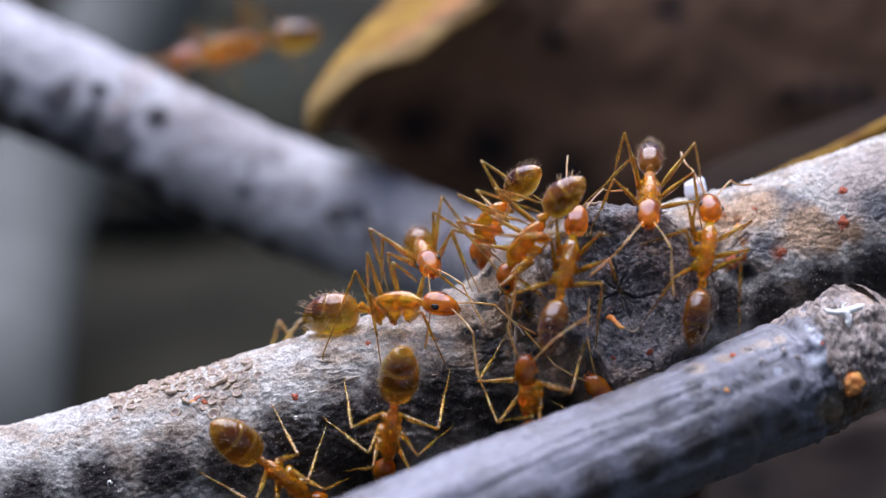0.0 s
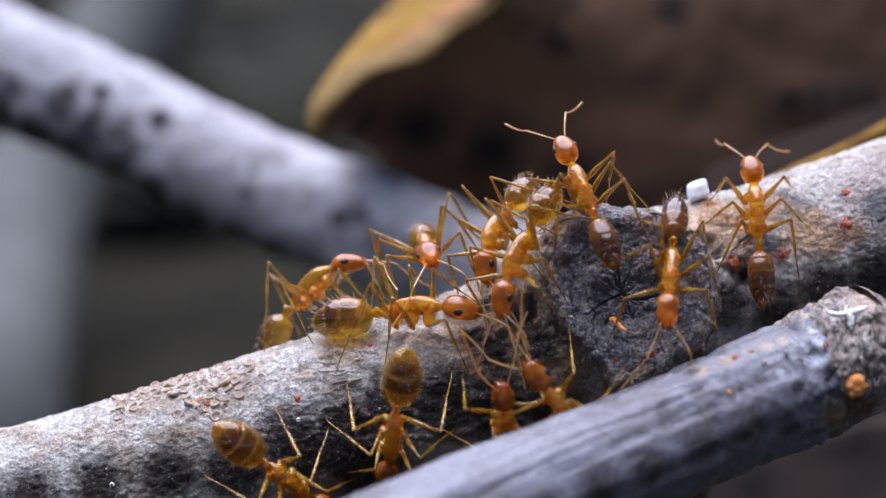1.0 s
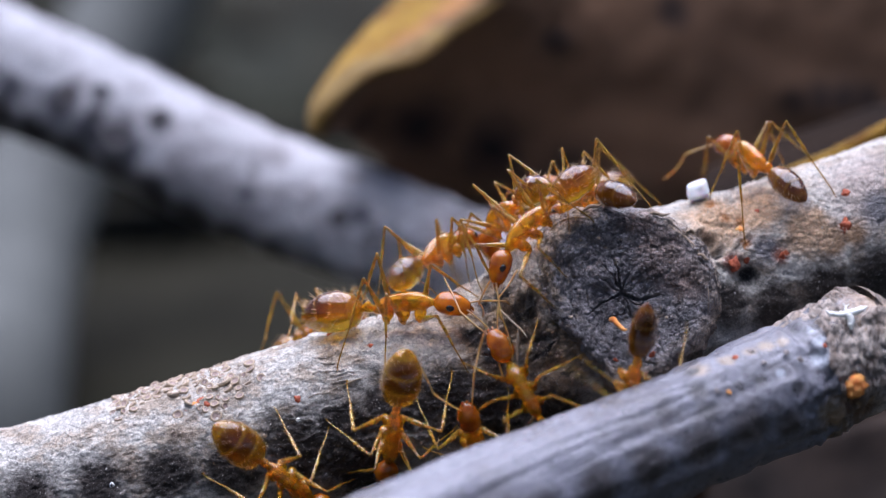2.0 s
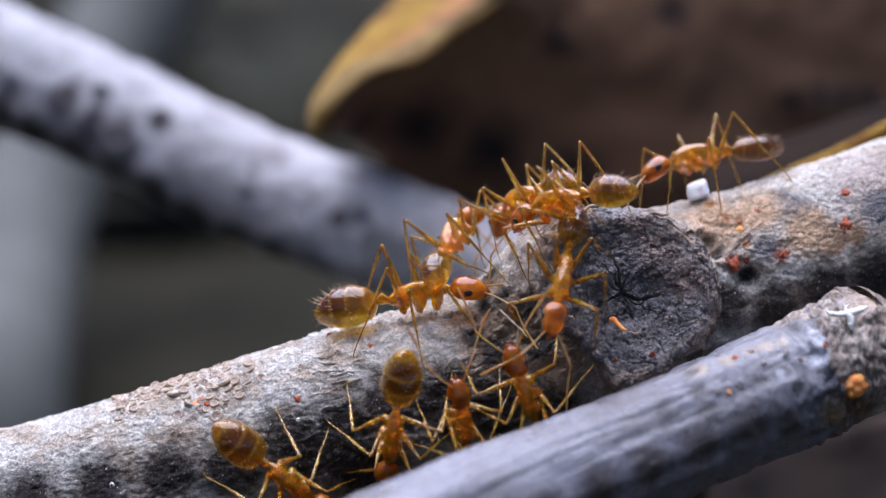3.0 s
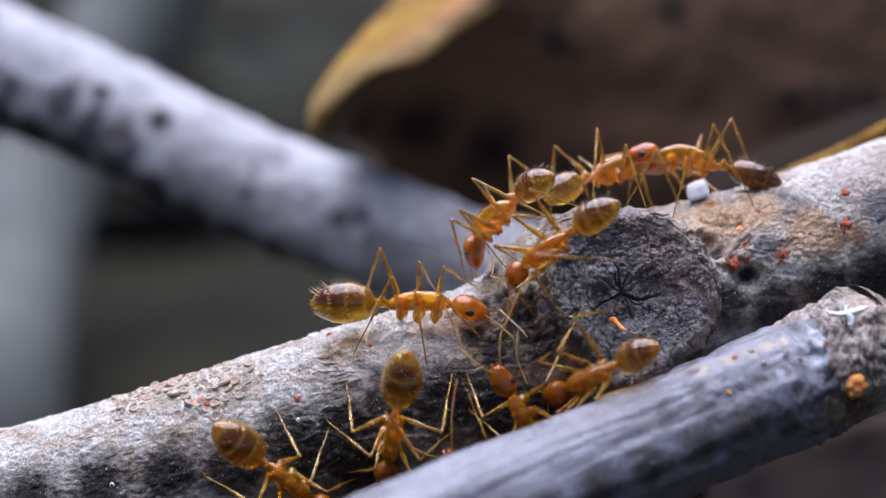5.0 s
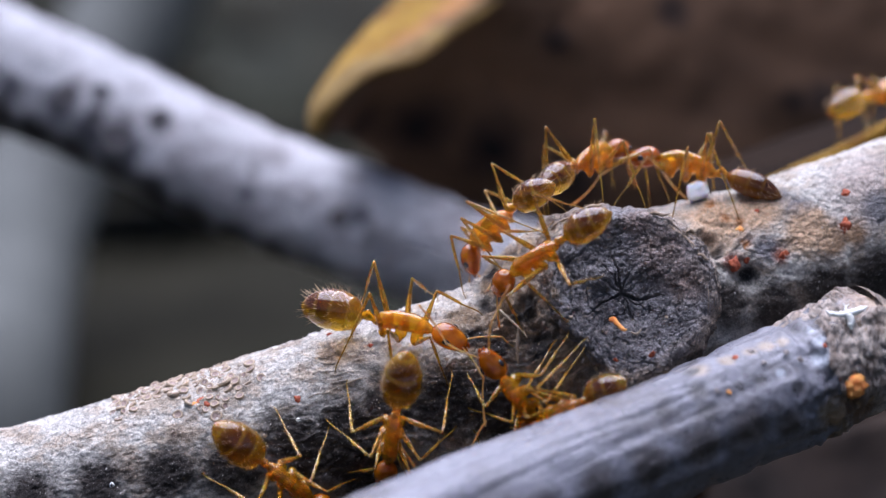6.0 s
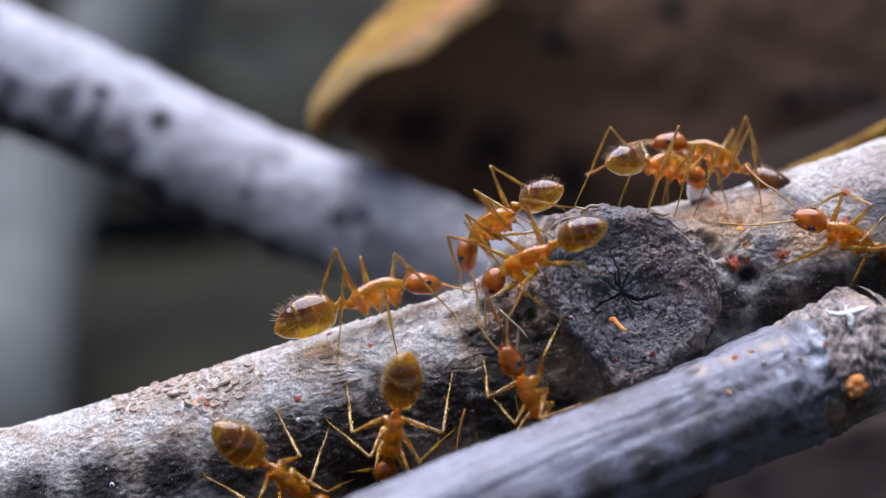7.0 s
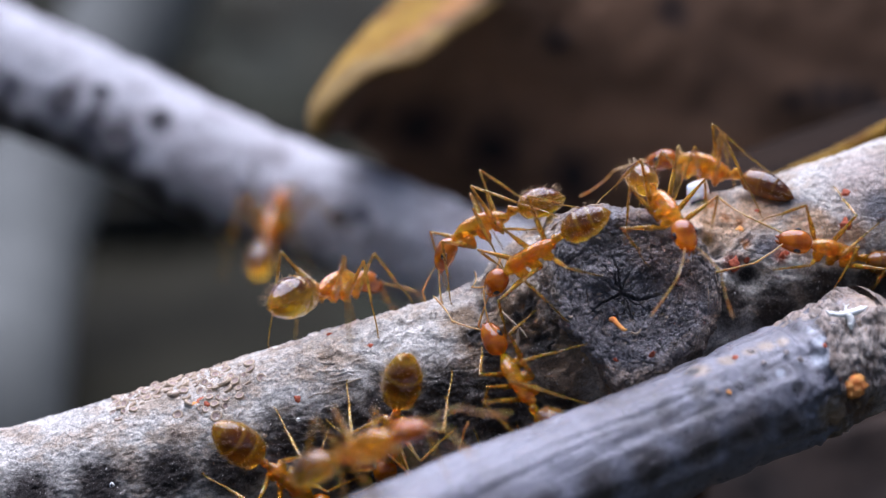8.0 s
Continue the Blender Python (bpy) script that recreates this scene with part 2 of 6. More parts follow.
    base = blend(t, near_spots(t, c, (((2.20, -1.2, 18.25), 0.5), ((2.35, -1.6, 17.8), 0.5), ((2.6, -1.95, 17.3), 0.4), ((2.75, -1.2, 18.8), 0.45))), base, blend(t, 0.7, (0.62, 0.50, 0.37), ramp(t, grain(t, c, 5.0, 7, 0.7), [(0.40, grey(0.12)), (0.55, grey(1))]), "MULTIPLY"))
    base = blend(t, 0.5, base, blend(t, 1.0, base, net, "MULTIPLY"))
    grit = ramp(t, grain(t, c, 13.0, 4, 0.7), [(0.38, grey(0.35)), (0.5, grey(0.95)), (0.62, grey(1.5))])
    base = blend(t, 0.6, base, grit, "MULTIPLY")
    crystal = ramp(t, grain(t, c, 17.0, 2, 0.5), [(0.69, grey(0)), (0.73, grey(1))])
    base = blend(t, crystal, base, (0.75, 0.74, 0.74))
    t.links.new(base, s.inputs["Base Color"])
    t.links.new(ramp(t, grain(t, c, 6.0, 5), [(0.35, grey(0.22)), (0.65, grey(0.6))]), s.inputs["Roughness"])
    s.inputs["Specular IOR Level"].default_value = 0.7
    b = relief(t, s, blend(t, where, net, strands), 0.07, 0.8)
    b = relief(t, s, grain(t, c, 5.0, 8, 0.75), 0.07, 1.0, b)
    relief(t, s, grain(t, c, 16.0, 6, 0.75), 0.06, 1.0, b)
    return m


KNOT_WOOD = knot_wood()


def plain(name, a, b, scale=1.0, rough=0.6, relief_depth=0.05, spec=0.4, shine=0.0, scatter=0.0):
    m, t, s = material(name)
    c = coords(t)
    t.links.new(ramp(t, grain(t, c, scale, 7, 0.65), [(0.33, a), (0.66, b)]), s.inputs["Base Color"])
    s.inputs["Roughness"].default_value = rough
    s.inputs["Specular IOR Level"].default_value = spec
    s.inputs["Coat Weight"].default_value = shine
    if scatter:
        s.inputs["Subsurface Weight"].default_value = scatter
        s.inputs["Subsurface Radius"].default_value = (1, 0.6, 0.4)
        s.inputs["Subsurface Scale"].default_value = 0.15 * MM
    relief(t, s, grain(t, c, scale * 4, 7, 0.7), relief_depth, 0.8)
    return m


def shell(t, s, c, scatter, clear, rough):
    """A glossy, half clear chitin shell."""
    s.inputs["Roughness"].default_value = rough
    s.inputs["IOR"].default_value = 1.22
    s.inputs["Subsurface Weight"].default_value = scatter
    s.inputs["Subsurface Radius"].default_value = (1.0, 0.5, 0.08)
    s.inputs["Subsurface Scale"].default_value = 0.25 * MM
    s.inputs["Transmission Weight"].default_value = clear
    s.inputs["Coat Weight"].default_value = 0.7
    s.inputs["Coat Roughness"].default_value = 0.09
    s.inputs["Coat IOR"].default_value = 1.5
    relief(t, s, grain(t, c, 24, 4, 0.6), 0.006, 0.6)


def amber(name, a, b, scale, rough=0.25, clear=0.5, scatter=0.6):
    m, t, s = material(name)
    c = coords(t)
    t.links.new(ramp(t, grain(t, c, scale, 4, 0.55), [(0.35, a), (0.65, b)]), s.inputs["Base Color"])
    shell(t, s, c, scatter, clear, rough)
    return m


HEAD = amber("head_cuticle", (0.38, 0.075, 0.0), (0.78, 0.25, 0.001), 2.4, 0.2, 0.62, 0.25)
BODY = amber("thorax_cuticle", (0.80, 0.32, 0.001), (1.0, 0.57, 0.005), 2.6, 0.18, 0.80, 0.25)
LIMB = amber("leg_cuticle", (0.48, 0.24, 0.02), (0.82, 0.52, 0.07), 2.2, 0.25, 0.75, 0.3)
FEELER = amber("antenna_cuticle", (0.52, 0.25, 0.06), (0.72, 0.46, 0.20), 2.0, 0.35, 0.5)


def gaster_material(name, dim, deep, fore, under, clear):
    """Amber plates, darker brown above, each with a clear yellow hind rim."""
    m, t, s = material(name)
    c = coords(t)
    sep = t.nodes.new("ShaderNodeSeparateXYZ")
    t.links.new(c, sep.inputs[0])
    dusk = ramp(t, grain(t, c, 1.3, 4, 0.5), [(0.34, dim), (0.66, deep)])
    # belly: paler pigment, with the yellow glow of light through it painted in
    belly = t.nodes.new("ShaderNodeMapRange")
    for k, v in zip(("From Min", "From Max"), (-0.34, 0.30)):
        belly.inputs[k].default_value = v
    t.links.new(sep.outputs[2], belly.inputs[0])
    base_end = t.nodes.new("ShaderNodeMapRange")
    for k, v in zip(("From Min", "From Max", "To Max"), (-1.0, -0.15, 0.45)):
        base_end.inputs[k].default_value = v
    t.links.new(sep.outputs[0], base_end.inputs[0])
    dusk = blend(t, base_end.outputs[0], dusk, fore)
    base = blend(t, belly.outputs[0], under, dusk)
    wave = t.nodes.new("ShaderNodeMath")
    wave.operation = "MULTIPLY_ADD"
    wave.inputs[1].default_value, wave.inputs[2].default_value = 2.3, 0.62
    t.links.new(sep.outputs[0], wave.inputs[0])
    part_ = t.nodes.new("ShaderNodeMath")
    part_.operation = "FRACT"
    t.links.new(wave.outputs[0], part_.inputs[0])
    rim = ramp(t, part_.outputs[0], [(0.0, grey(0.8 * clear ** 2)), (0.06, grey(0.8 * clear ** 2)), (0.26, grey(0))])
    base = blend(t, rim, base, (0.95, 0.55, 0.04))
    t.links.new(base, s.inputs["Base Color"])
    shell(t, s, c, 0.3, clear, 0.14)
    s.inputs["Coat Weight"].default_value = 0.8
    s.inputs["Coat Roughness"].default_value = 0.10
    return m


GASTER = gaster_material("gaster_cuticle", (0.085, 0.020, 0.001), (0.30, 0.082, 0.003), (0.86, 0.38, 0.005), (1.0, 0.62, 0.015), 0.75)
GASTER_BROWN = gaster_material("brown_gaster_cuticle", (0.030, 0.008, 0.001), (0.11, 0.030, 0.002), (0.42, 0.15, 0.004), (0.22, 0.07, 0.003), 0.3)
JAW = amber("mandible_cuticle", (0.16, 0.03, 0.0), (0.42, 0.11, 0.0), 5.0, 0.3, 0.3)
EYE_BLACK = plain("eye_black", (0.008, 0.007, 0.008), (0.02, 0.018, 0.02), 8, 0.18, 0.004, 0.6)
BRISTLE = plain("bristle_brown", (0.35, 0.22, 0.10), (0.5, 0.36, 0.2), 4, 0.5, 0.001)


def leaf_brown():
    """Dry brown leaf with rotten spots, faint veins, and shade painted in below its lip."""
    m, t, s = material("dead_leaf_brown")
    c = coords(t)
    base = ramp(t, grain(t, c, 0.10, 7, 0.6), [(0.30, (0.056, 0.034, 0.021)), (0.68, (0.185, 0.104, 0.058))])
    vein = ramp(t, grain(t, coords(t, (0.25, 0.25, 1.6)), 0.5, 5, 0.6), [(0.35, grey(0.6)), (0.55, grey(1.1))])
    base = blend(t, 0.6, base, vein, "MULTIPLY")
    # first two are rotten spots; the others paint in shade of hollow and slit
    rot_and_shade = near_spots(t, c, (((3.63, 21.6, 20.2), 0.75), ((7.4, 22.6, 21.05), 0.8), ((-0.8, 22.2, 17.3), 2.2), ((1.6, 22.3, 16.4), 1.9), ((4.2, 22.3, 15.7), 1.5), ((-2.2, 20.5, 17.4), 1.5), ((11.4, 22.6, 18.10), 0.65), ((12.2, 22.7, 18.25), 0.7), ((13.0, 22.8, 18.25), 0.7), ((13.8, 22.9, 18.2), 0.65)), 1.7)
    base = blend(t, rot_and_shade, base, (0.016, 0.013, 0.013))
    t.links.new(base, s.inputs["Base Color"])
    s.inputs["Roughness"].default_value = 0.8
    s.inputs["Specular IOR Level"].default_value = 0.15
    relief(t, s, grain(t, c, 0.4, 6, 0.7), 0.12, 0.8)
    return m


LEAF_DARK = leaf_brown()
LEAF_LIP = plain("dead_leaf_ochre", (0.17, 0.075, 0.002), (0.34, 0.20, 0.016), 0.8, 0.65, 0.2, 0.2)
LEAF_CREAM = plain("dead_leaf_cream", (0.11, 0.060, 0.008), (0.24, 0.155, 0.04), 0.8, 0.65, 0.15, 0.2)
LEAF_STREAK = plain("dead_leaf_orange_brown", (0.18, 0.07, 0.012), (0.40, 0.17, 0.03), 0.6, 0.6, 0.2, 0.3)
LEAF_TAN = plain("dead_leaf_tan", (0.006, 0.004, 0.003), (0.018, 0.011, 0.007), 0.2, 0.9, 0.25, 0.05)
LEAF_GREY = plain("dead_leaf_grey_brown", (0.018, 0.016, 0.015), (0.12, 0.085, 0.065), 0.14, 0.8, 0.25, 0.15)
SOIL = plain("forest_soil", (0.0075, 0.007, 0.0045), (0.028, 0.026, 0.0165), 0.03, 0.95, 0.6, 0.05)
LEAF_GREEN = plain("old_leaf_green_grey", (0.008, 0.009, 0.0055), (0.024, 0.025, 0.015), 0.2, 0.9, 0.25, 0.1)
STEM = plain("pale_green_stem", (0.052, 0.056, 0.049), (0.100, 0.104, 0.092), 0.12, 0.8, 0.1)
WHITE = plain("lichen_white", (0.84, 0.83, 0.74), (0.95, 0.94, 0.88), 3.0, 0.7, 0.03, 0.3)
SUGAR = plain("sugar_white", (0.80, 0.82, 0.86), (0.92, 0.93, 0.95), 3.0, 0.35, 0.03, 0.5, 0, 0.5)
POR = plain("pore_grey_brown", (0.12, 0.10, 0.095), (0.26, 0.22, 0.20), 5.0, 0.6, 0.03)
RUST = plain("rust_red_crumb", (0.25, 0.045, 0.02), (0.45, 0.11, 0.04), 5.0, 0.7, 0.04)
CRUMB = plain("orange_crumb", (0.66, 0.20, 0.035), (0.86, 0.40, 0.10), 5.0, 0.6, 0.04, 0.4, 0, 0.4)
SPLINTER = plain("torn_bark_brown", (0.17, 0.115, 0.075), (0.50, 0.385, 0.27), 4.0, 0.7, 0.04)
FIBRE = plain("dry_fibre_cream", (0.26, 0.20, 0.14), (0.46, 0.38, 0.28), 5.0, 0.7, 0.01)


def lichen_disc(name, disc, rim):
    """Cups with a darker disc inside a paler rim."""
    m, t, s = material(name)
    c = coords(t)
    sep = t.nodes.new("ShaderNodeVectorMath")
    sep.operation = "LENGTH"
    t.links.new(c, sep.inputs[0])
    mix = blend(t, ramp(t, sep.outputs["Value"], [(0.58, grey(0)), (0.72, grey(1))]), disc, rim)
    mix = blend(t, 0.5, mix, ramp(t, grain(t, c, 5.0, 5, 0.7), [(0.35, grey(0.35)), (0.6, grey(1.2))]), "MULTIPLY")
    t.links.new(mix, s.inputs["Base Color"])
    s.inputs["Roughness"].default_value = 0.75
    relief(t, s, grain(t, c, 6.0, 5, 0.7), 0.05, 0.8)
    return m


LICHEN = lichen_disc("lichen_disc_grey", (0.38, 0.28, 0.235), (0.54, 0.42, 0.29))
LICHEN_CUP = lichen_disc("lichen_cup_brown", (0.31, 0.22, 0.19), (0.48, 0.37, 0.26))


# ---- shapes ----
def part(name, shape, mat, parent=None, label="", smooth=True):
    """One mesh object from (points in millimetres, faces)."""
    pts, faces = shape
    me = bpy.data.meshes.new(name)
    me.from_pydata([tuple(float(a) * MM for a in p) for p in pts], [], faces)
    me.materials.append(mat)
    c = np.array(pts, float)
    c = c - c.mean(axis=0)
    fan = np.array([(f[0], f[i], f[i + 1]) for f in faces for i in range(1, len(f) - 1)])
    if np.einsum("ij,ij->", c[fan[:, 0]], np.cross(c[fan[:, 1]], c[fan[:, 2]])) < 0:
        me.flip_normals()
    me.polygons.foreach_set("use_smooth", [smooth] * len(me.polygons))
    me.update()
    ob = new(name, me)
    if parent:
        ob.parent = parent
    if label:
        ob["label"] = label
    return ob


def join(*shapes):
    pts, faces = [], []
    for p, f in shapes:
        n = len(pts)
        pts.extend(tuple(q) for q in p)
        faces.extend([tuple(i + n for i in g) for g in f])
    return pts, faces


def rings(count, n, closed=False):
    f = [(i * n + j, i * n + (j + 1) % n, (i + 1) * n + (j + 1) % n, (i + 1) * n + j) for i in range(count - 1) for j in range(n)]
    if closed:
        f += [tuple(range(n - 1, -1, -1)), tuple(range((count - 1) * n, count * n))]
    return f


def spline(points, count):
    """Even Catmull-Rom steps through rows of numbers."""
    p = np.array([points[0], *points, points[-1]], float)
    p[0], p[-1] = 2 * p[1] - p[2], 2 * p[-2] - p[-3]
    out = []
    for u in np.linspace(0, len(points) - 1 - 1e-9, count):
        i, f = int(u), u - int(u)
        a, b, c, d = p[i:i + 4]
        out.append(0.5 * (2 * b + (c - a) * f + (2 * a - 5 * b + 4 * c - d) * f * f + (3 * b - a - 3 * c + d) * f ** 3))
    return np.array(out)


def tube(rows, count=12, n=8, bump=None):
    """A round tube along rows of (x, y, z, radius), capped."""
    s = spline(rows, count)
    pts = []
    up = Vector((0.11, 0.17, 1)).normalized()
    for i, (x, y, z, r) in enumerate(s):
        ahead = Vector(s[min(i + 1, count - 1)][:3] - s[max(i - 1, 0)][:3]).normalized()
        side = ahead.cross(up)
        side = side.normalized() if side.length > 0.05 else ahead.orthogonal().normalized()
        top = side.cross(ahead)
        up = top
        for j in range(n):
            a = 2 * math.pi * j / n
            d = side * math.cos(a) + top * math.sin(a)
            q = Vector((x, y, z))
            rr = r if bump is None else r + bump(q + d * r, d, i / (count - 1), a)
            pts.append(tuple(q + d * rr))
    return pts, rings(count, n, True)


def loft(rows, n=18, count=22):
    """A body along x through rows of (x, middle z, half width, half height)."""
    s = spline(rows, count)
    pts = []
    for x, z, w, h in s:
        for j in range(n):
            a = 2 * math.pi * j / n
            pts.append((x, w * math.cos(a), z + h * math.sin(a)))
    return pts, rings(count, n, True)


def ball(c, r, n=10, m=7):
    pts, rx = [], (r, r, r) if not hasattr(r, "__len__") else r
    for i in range(m):
        a = math.pi * (i + 0.02) / (m - 1 + 0.04)
        for j in range(n):
            b = 2 * math.pi * j / n
            pts.append((c[0] + rx[0] * math.sin(a) * math.cos(b), c[1] + rx[1] * math.sin(a) * math.sin(b), c[2] + rx[2] * math.cos(a)))
    return pts, rings(m, n, True)


def mm_pose(x, y, z, rx=0, ry=0, rz=0):
    return pose(x * MM, y * MM, z * MM, rx, ry, rz)


def rough_noise(p, scale, depth=4):
    return noise.fractal(Vector(p) * scale, 0.9, 2.1, depth)


def thing(name, label, category, group="", kind="", at=None):
    ob = new(name)
    ob.empty_display_size = 0.001
    if at is not None:
        ob.matrix_basis = at
    return tagged(ob, label, category, group, kind)


# ---- ground ----
def ground():
    n = 150
    ax = np.sign(np.linspace(-1, 1, n)) * (np.abs(np.linspace(-1, 1, n)) ** 3) * 4000
    pts, faces = [], []
    for y in ax:
        for x in ax:
            near = max(abs(x), abs(y))
            h = (rough_noise((x, y, 0), 0.03) * 2.2 + rough_noise((x, y, 3), 0.2) * 0.5) if near < 500 else rough_noise((x, y, 0), 0.004) * 8
            pts.append((x, y + 60, h - 1.0))
    for i in range(n - 1):
        for j in range(n - 1):
            a = i * n + j
            faces.append((a, a + 1, a + n + 1, a + n))
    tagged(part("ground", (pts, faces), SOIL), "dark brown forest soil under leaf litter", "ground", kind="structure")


ground()


# ---- the wood ----
def bulge(q, c, r):
    d = (Vector(q) - Vector(c)).length / r
    return max(0.0, 1 - d * d) ** 2


SCAR = plain("scar_dark_wood", (0.06, 0.055, 0.055), (0.22, 0.20, 0.20), 3.0, 0.8, 0.05)
LOG_LINE = [
    (-64.44, -2.69, -4.26, 2.60), (-33.16, -1.80, 4.74, 2.45), (-15.74, -0.74, 9.71, 2.36), (-11.38, -0.48, 10.92, 2.34),
    (-7.03, -0.24, 12.16, 2.32), (-2.67, 0.02, 13.50, 2.28), (0.96, 0.49, 14.42, 2.36), (3.16, 0.95, 15.27, 2.60),
    (5.38, 1.63, 16.05, 2.50), (8.37, 2.33, 16.96, 2.26), (11.66, 3.05, 17.90, 2.28), (18.42, 4.96, 19.67, 2.30), (42.21, 11.76, 25.25, 2.30)]
KNOT_AT = Vector((4.51, -1.70, 17.45))


def log_relief(q, d, u, a):
    """Swellings, ridges along the grain, flaking bark and a swollen collar round the knot."""
    along = Vector((q.x * 0.30, q.y, q.z * 0.9))
    h = rough_noise(q, 0.25, 3) * 0.09 + rough_noise(along, 1.6, 5) * 0.035
    if -16 < q.x < 16:
        h += 0.042 * rough_noise(q, 5.5, 4) + 0.028 * rough_noise(q, 14.0, 2)
        film = max(0.0, min(1.0, (q.x + 5.0) / 1.5)) * max(0.0, min(1.0, (2.2 - q.x) / 1.0)) * max(0.0, min(1.0, noise.noise(q * 0.8) * 3 + 0.9))
        if film > 0:
            # wrinkled edges of an old dry film
            w = Vector((q.x * 0.75, q.y * 2.0, q.z * 2.0)) + Vector((0, 0, 0.5 * noise.noise(q * 2.1)))
            wr = noise.noise(w) + 0.25 * noise.noise(w * 2.7)
            h += film * (0.06 * max(0.0, 1 - abs(wr) / 0.035) + 0.03 * max(0.0, 1 - abs(noise.noise(w * 2.3 + Vector((3, 1, 8)))) / 0.07))
        seam = noise.noise(Vector((q.x * 1.0, q.y * 3.6, q.z * 3.6)) + Vector((7, 3, 5)))
        h -= 0.03 * max(0.0, 1 - abs(seam) / 0.05) * (0.4 + 0.6 * max(0.0, noise.noise(q * 0.5)))
        k = max(0.0, min(1.0, (q.x + 4.5) / 2)) * max(0.0, min(1.0, (9.5 - q.x) / 2))
        if k > 0:
            w = q + Vector((0.3 * noise.noise(q * 1.3), 0.3 * noise.noise(q * 1.3 + Vector((5, 1, 2))), 0.0))
            flake = noise.noise(Vector((w.x * 0.9, w.y * 2.4, w.z * 2.4)))
            h += k * (0.06 * max(0.0, min(1.0, flake * 9)) - 0.09 * max(0.0, 1 - abs(flake - 0.25) / 0.035))
            h += k * 0.05 * rough_noise(w, 2.2, 5)
    h += 0.55 * bulge(q, (2.9, 0.4, 17.6), 2.4) * (1 + 0.35 * rough_noise(q, 1.2, 4))
    h += 0.25 * bulge(q, (3.3, -1.3, 15.2), 2.1) * (1 + 0.3 * rough_noise(q, 1.4, 4))
    crumbly = bulge(q, (2.1, -0.9, 16.7), 2.3)
    if crumbly > 0:
        h += crumbly * (0.36 * rough_noise(q, 2.0, 6) + 0.14 * rough_noise(q, 7.0, 3))
    h -= 0.45 * bulge(q, (7.75, 0.05, 17.3), 0.55)
    for at in ((6.45, 0.2, 18.5), (6.7, 0.3, 18.2), (6.95, 0.2, 17.85)):
        h -= 0.38 * bulge(q, at, 0.34)
    return h


def fine_steps(rows, lo, hi, dense, sparse):
    """Rows along a line, close together between two x and wide apart outside."""
    s = spline(rows, 9000)
    keep, last = [], None
    for r in s:
        gap = dense if lo < r[0] < hi else sparse
        if last is None or np.linalg.norm(r[:3] - last[:3]) > gap:
            keep.append(r)
            last = r
    return keep


def long_wood(rows, n, bump, crowd=0.0):
    """A long round wood; crowd: how much closer the mesh lies on the upper front than behind."""
    pts = []
    for i, r in enumerate(rows):
        ahead = Vector(rows[min(i + 1, len(rows) - 1)][:3] - rows[max(i - 1, 0)][:3]).normalized()
        side = ahead.cross(Vector((0, 0, 1))).normalized()
        top = side.cross(ahead)
        q = Vector(r[:3])
        for j in range(n):
            a = 2 * math.pi * j / n
            a -= crowd * math.sin(a - 0.5)
            d = side * math.cos(a) + top * math.sin(a)
            p = q + d * r[3]
            pts.append(tuple(p + d * bump(p, d, i / len(rows), a)))
    return pts, rings(len(rows), n, True)


KNOT_FACE = Vector((0.06, -0.90, 0.36)).normalized()
KNOT_TOP = KNOT_FACE.cross(Vector((1, 0.06, 0))).normalized()
KNOT_SIDE = KNOT_TOP.cross(KNOT_FACE)
# the outline: degrees round the face and the radius there
KNOT_OUTLINE = ((0, 2.42), (30, 2.42), (60, 2.18), (90, 2.05), (110, 2.18), (130, 2.40), (150, 2.33), (180, 2.04), (205, 1.84), (230, 1.76), (250, 2.10), (265, 2.60), (280, 2.62), (300, 2.48), (330, 2.45), (360, 2.42))


def knot_edge(a):
    d = math.degrees(a) % 360
    for (d0, r0), (d1, r1) in zip(KNOT_OUTLINE, KNOT_OUTLINE[1:]):
        if d <= d1:
            f = (d - d0) / (d1 - d0)
            return r0 + (r1 - r0) * f * f * (3 - 2 * f)
    return KNOT_OUTLINE[0][1]


# cracks from the heart of the knot: degrees, length, half width, depth
KNOT_CRACKS = ((-10, 1.15, 0.07, 0.30), (98, 1.2, 0.05, 0.22), (208, 1.15, 0.06, 0.26), (150, 0.6, 0.04, 0.16), (58, 0.8, 0.045, 0.18), (-62, 0.9, 0.04, 0.16), (250, 0.7, 0.035, 0.14), (-33, 1.5, 0.03, 0.12), (122, 1.5, 0.03, 0.12), (25, 1.3, 0.03, 0.10))


def knot_depth(x, y):
    """Cracks and fissures of the face at a point of it, in millimetres."""
    v = Vector((x, y, 0))
    wx = x + 0.16 * noise.noise(v * 1.7) + 0.05 * noise.noise(v * 6)
    wy = y + 0.16 * noise.noise(v * 1.7 + Vector((5, 2, 9))) + 0.05 * noise.noise(v * 6 + Vector((1, 4, 2)))
    cut = 0.0
    for deg, length, wide, deep in KNOT_CRACKS:
        c, s = math.cos(radians(deg)), math.sin(radians(deg))
        u, w = (wx + 0.05) * c + (wy + 0.12) * s, abs((wy + 0.12) * c - (wx + 0.05) * s)
        if 0 < u < length:
            k = wide * (1.25 - u / length)
            cut = max(cut, deep * (1 - u / length) ** 0.5 * max(0.0, 1 - w / k))
    tear = abs(noise.noise(Vector((wx * 1.5, wy * 1.5, 4))))
    web = abs(noise.noise(Vector((wx * 3.6, wy * 3.6, 8))))
    return cut + 0.07 * max(0.0, 1 - tear / 0.04) + 0.035 * max(0.0, 1 - web / 0.05)


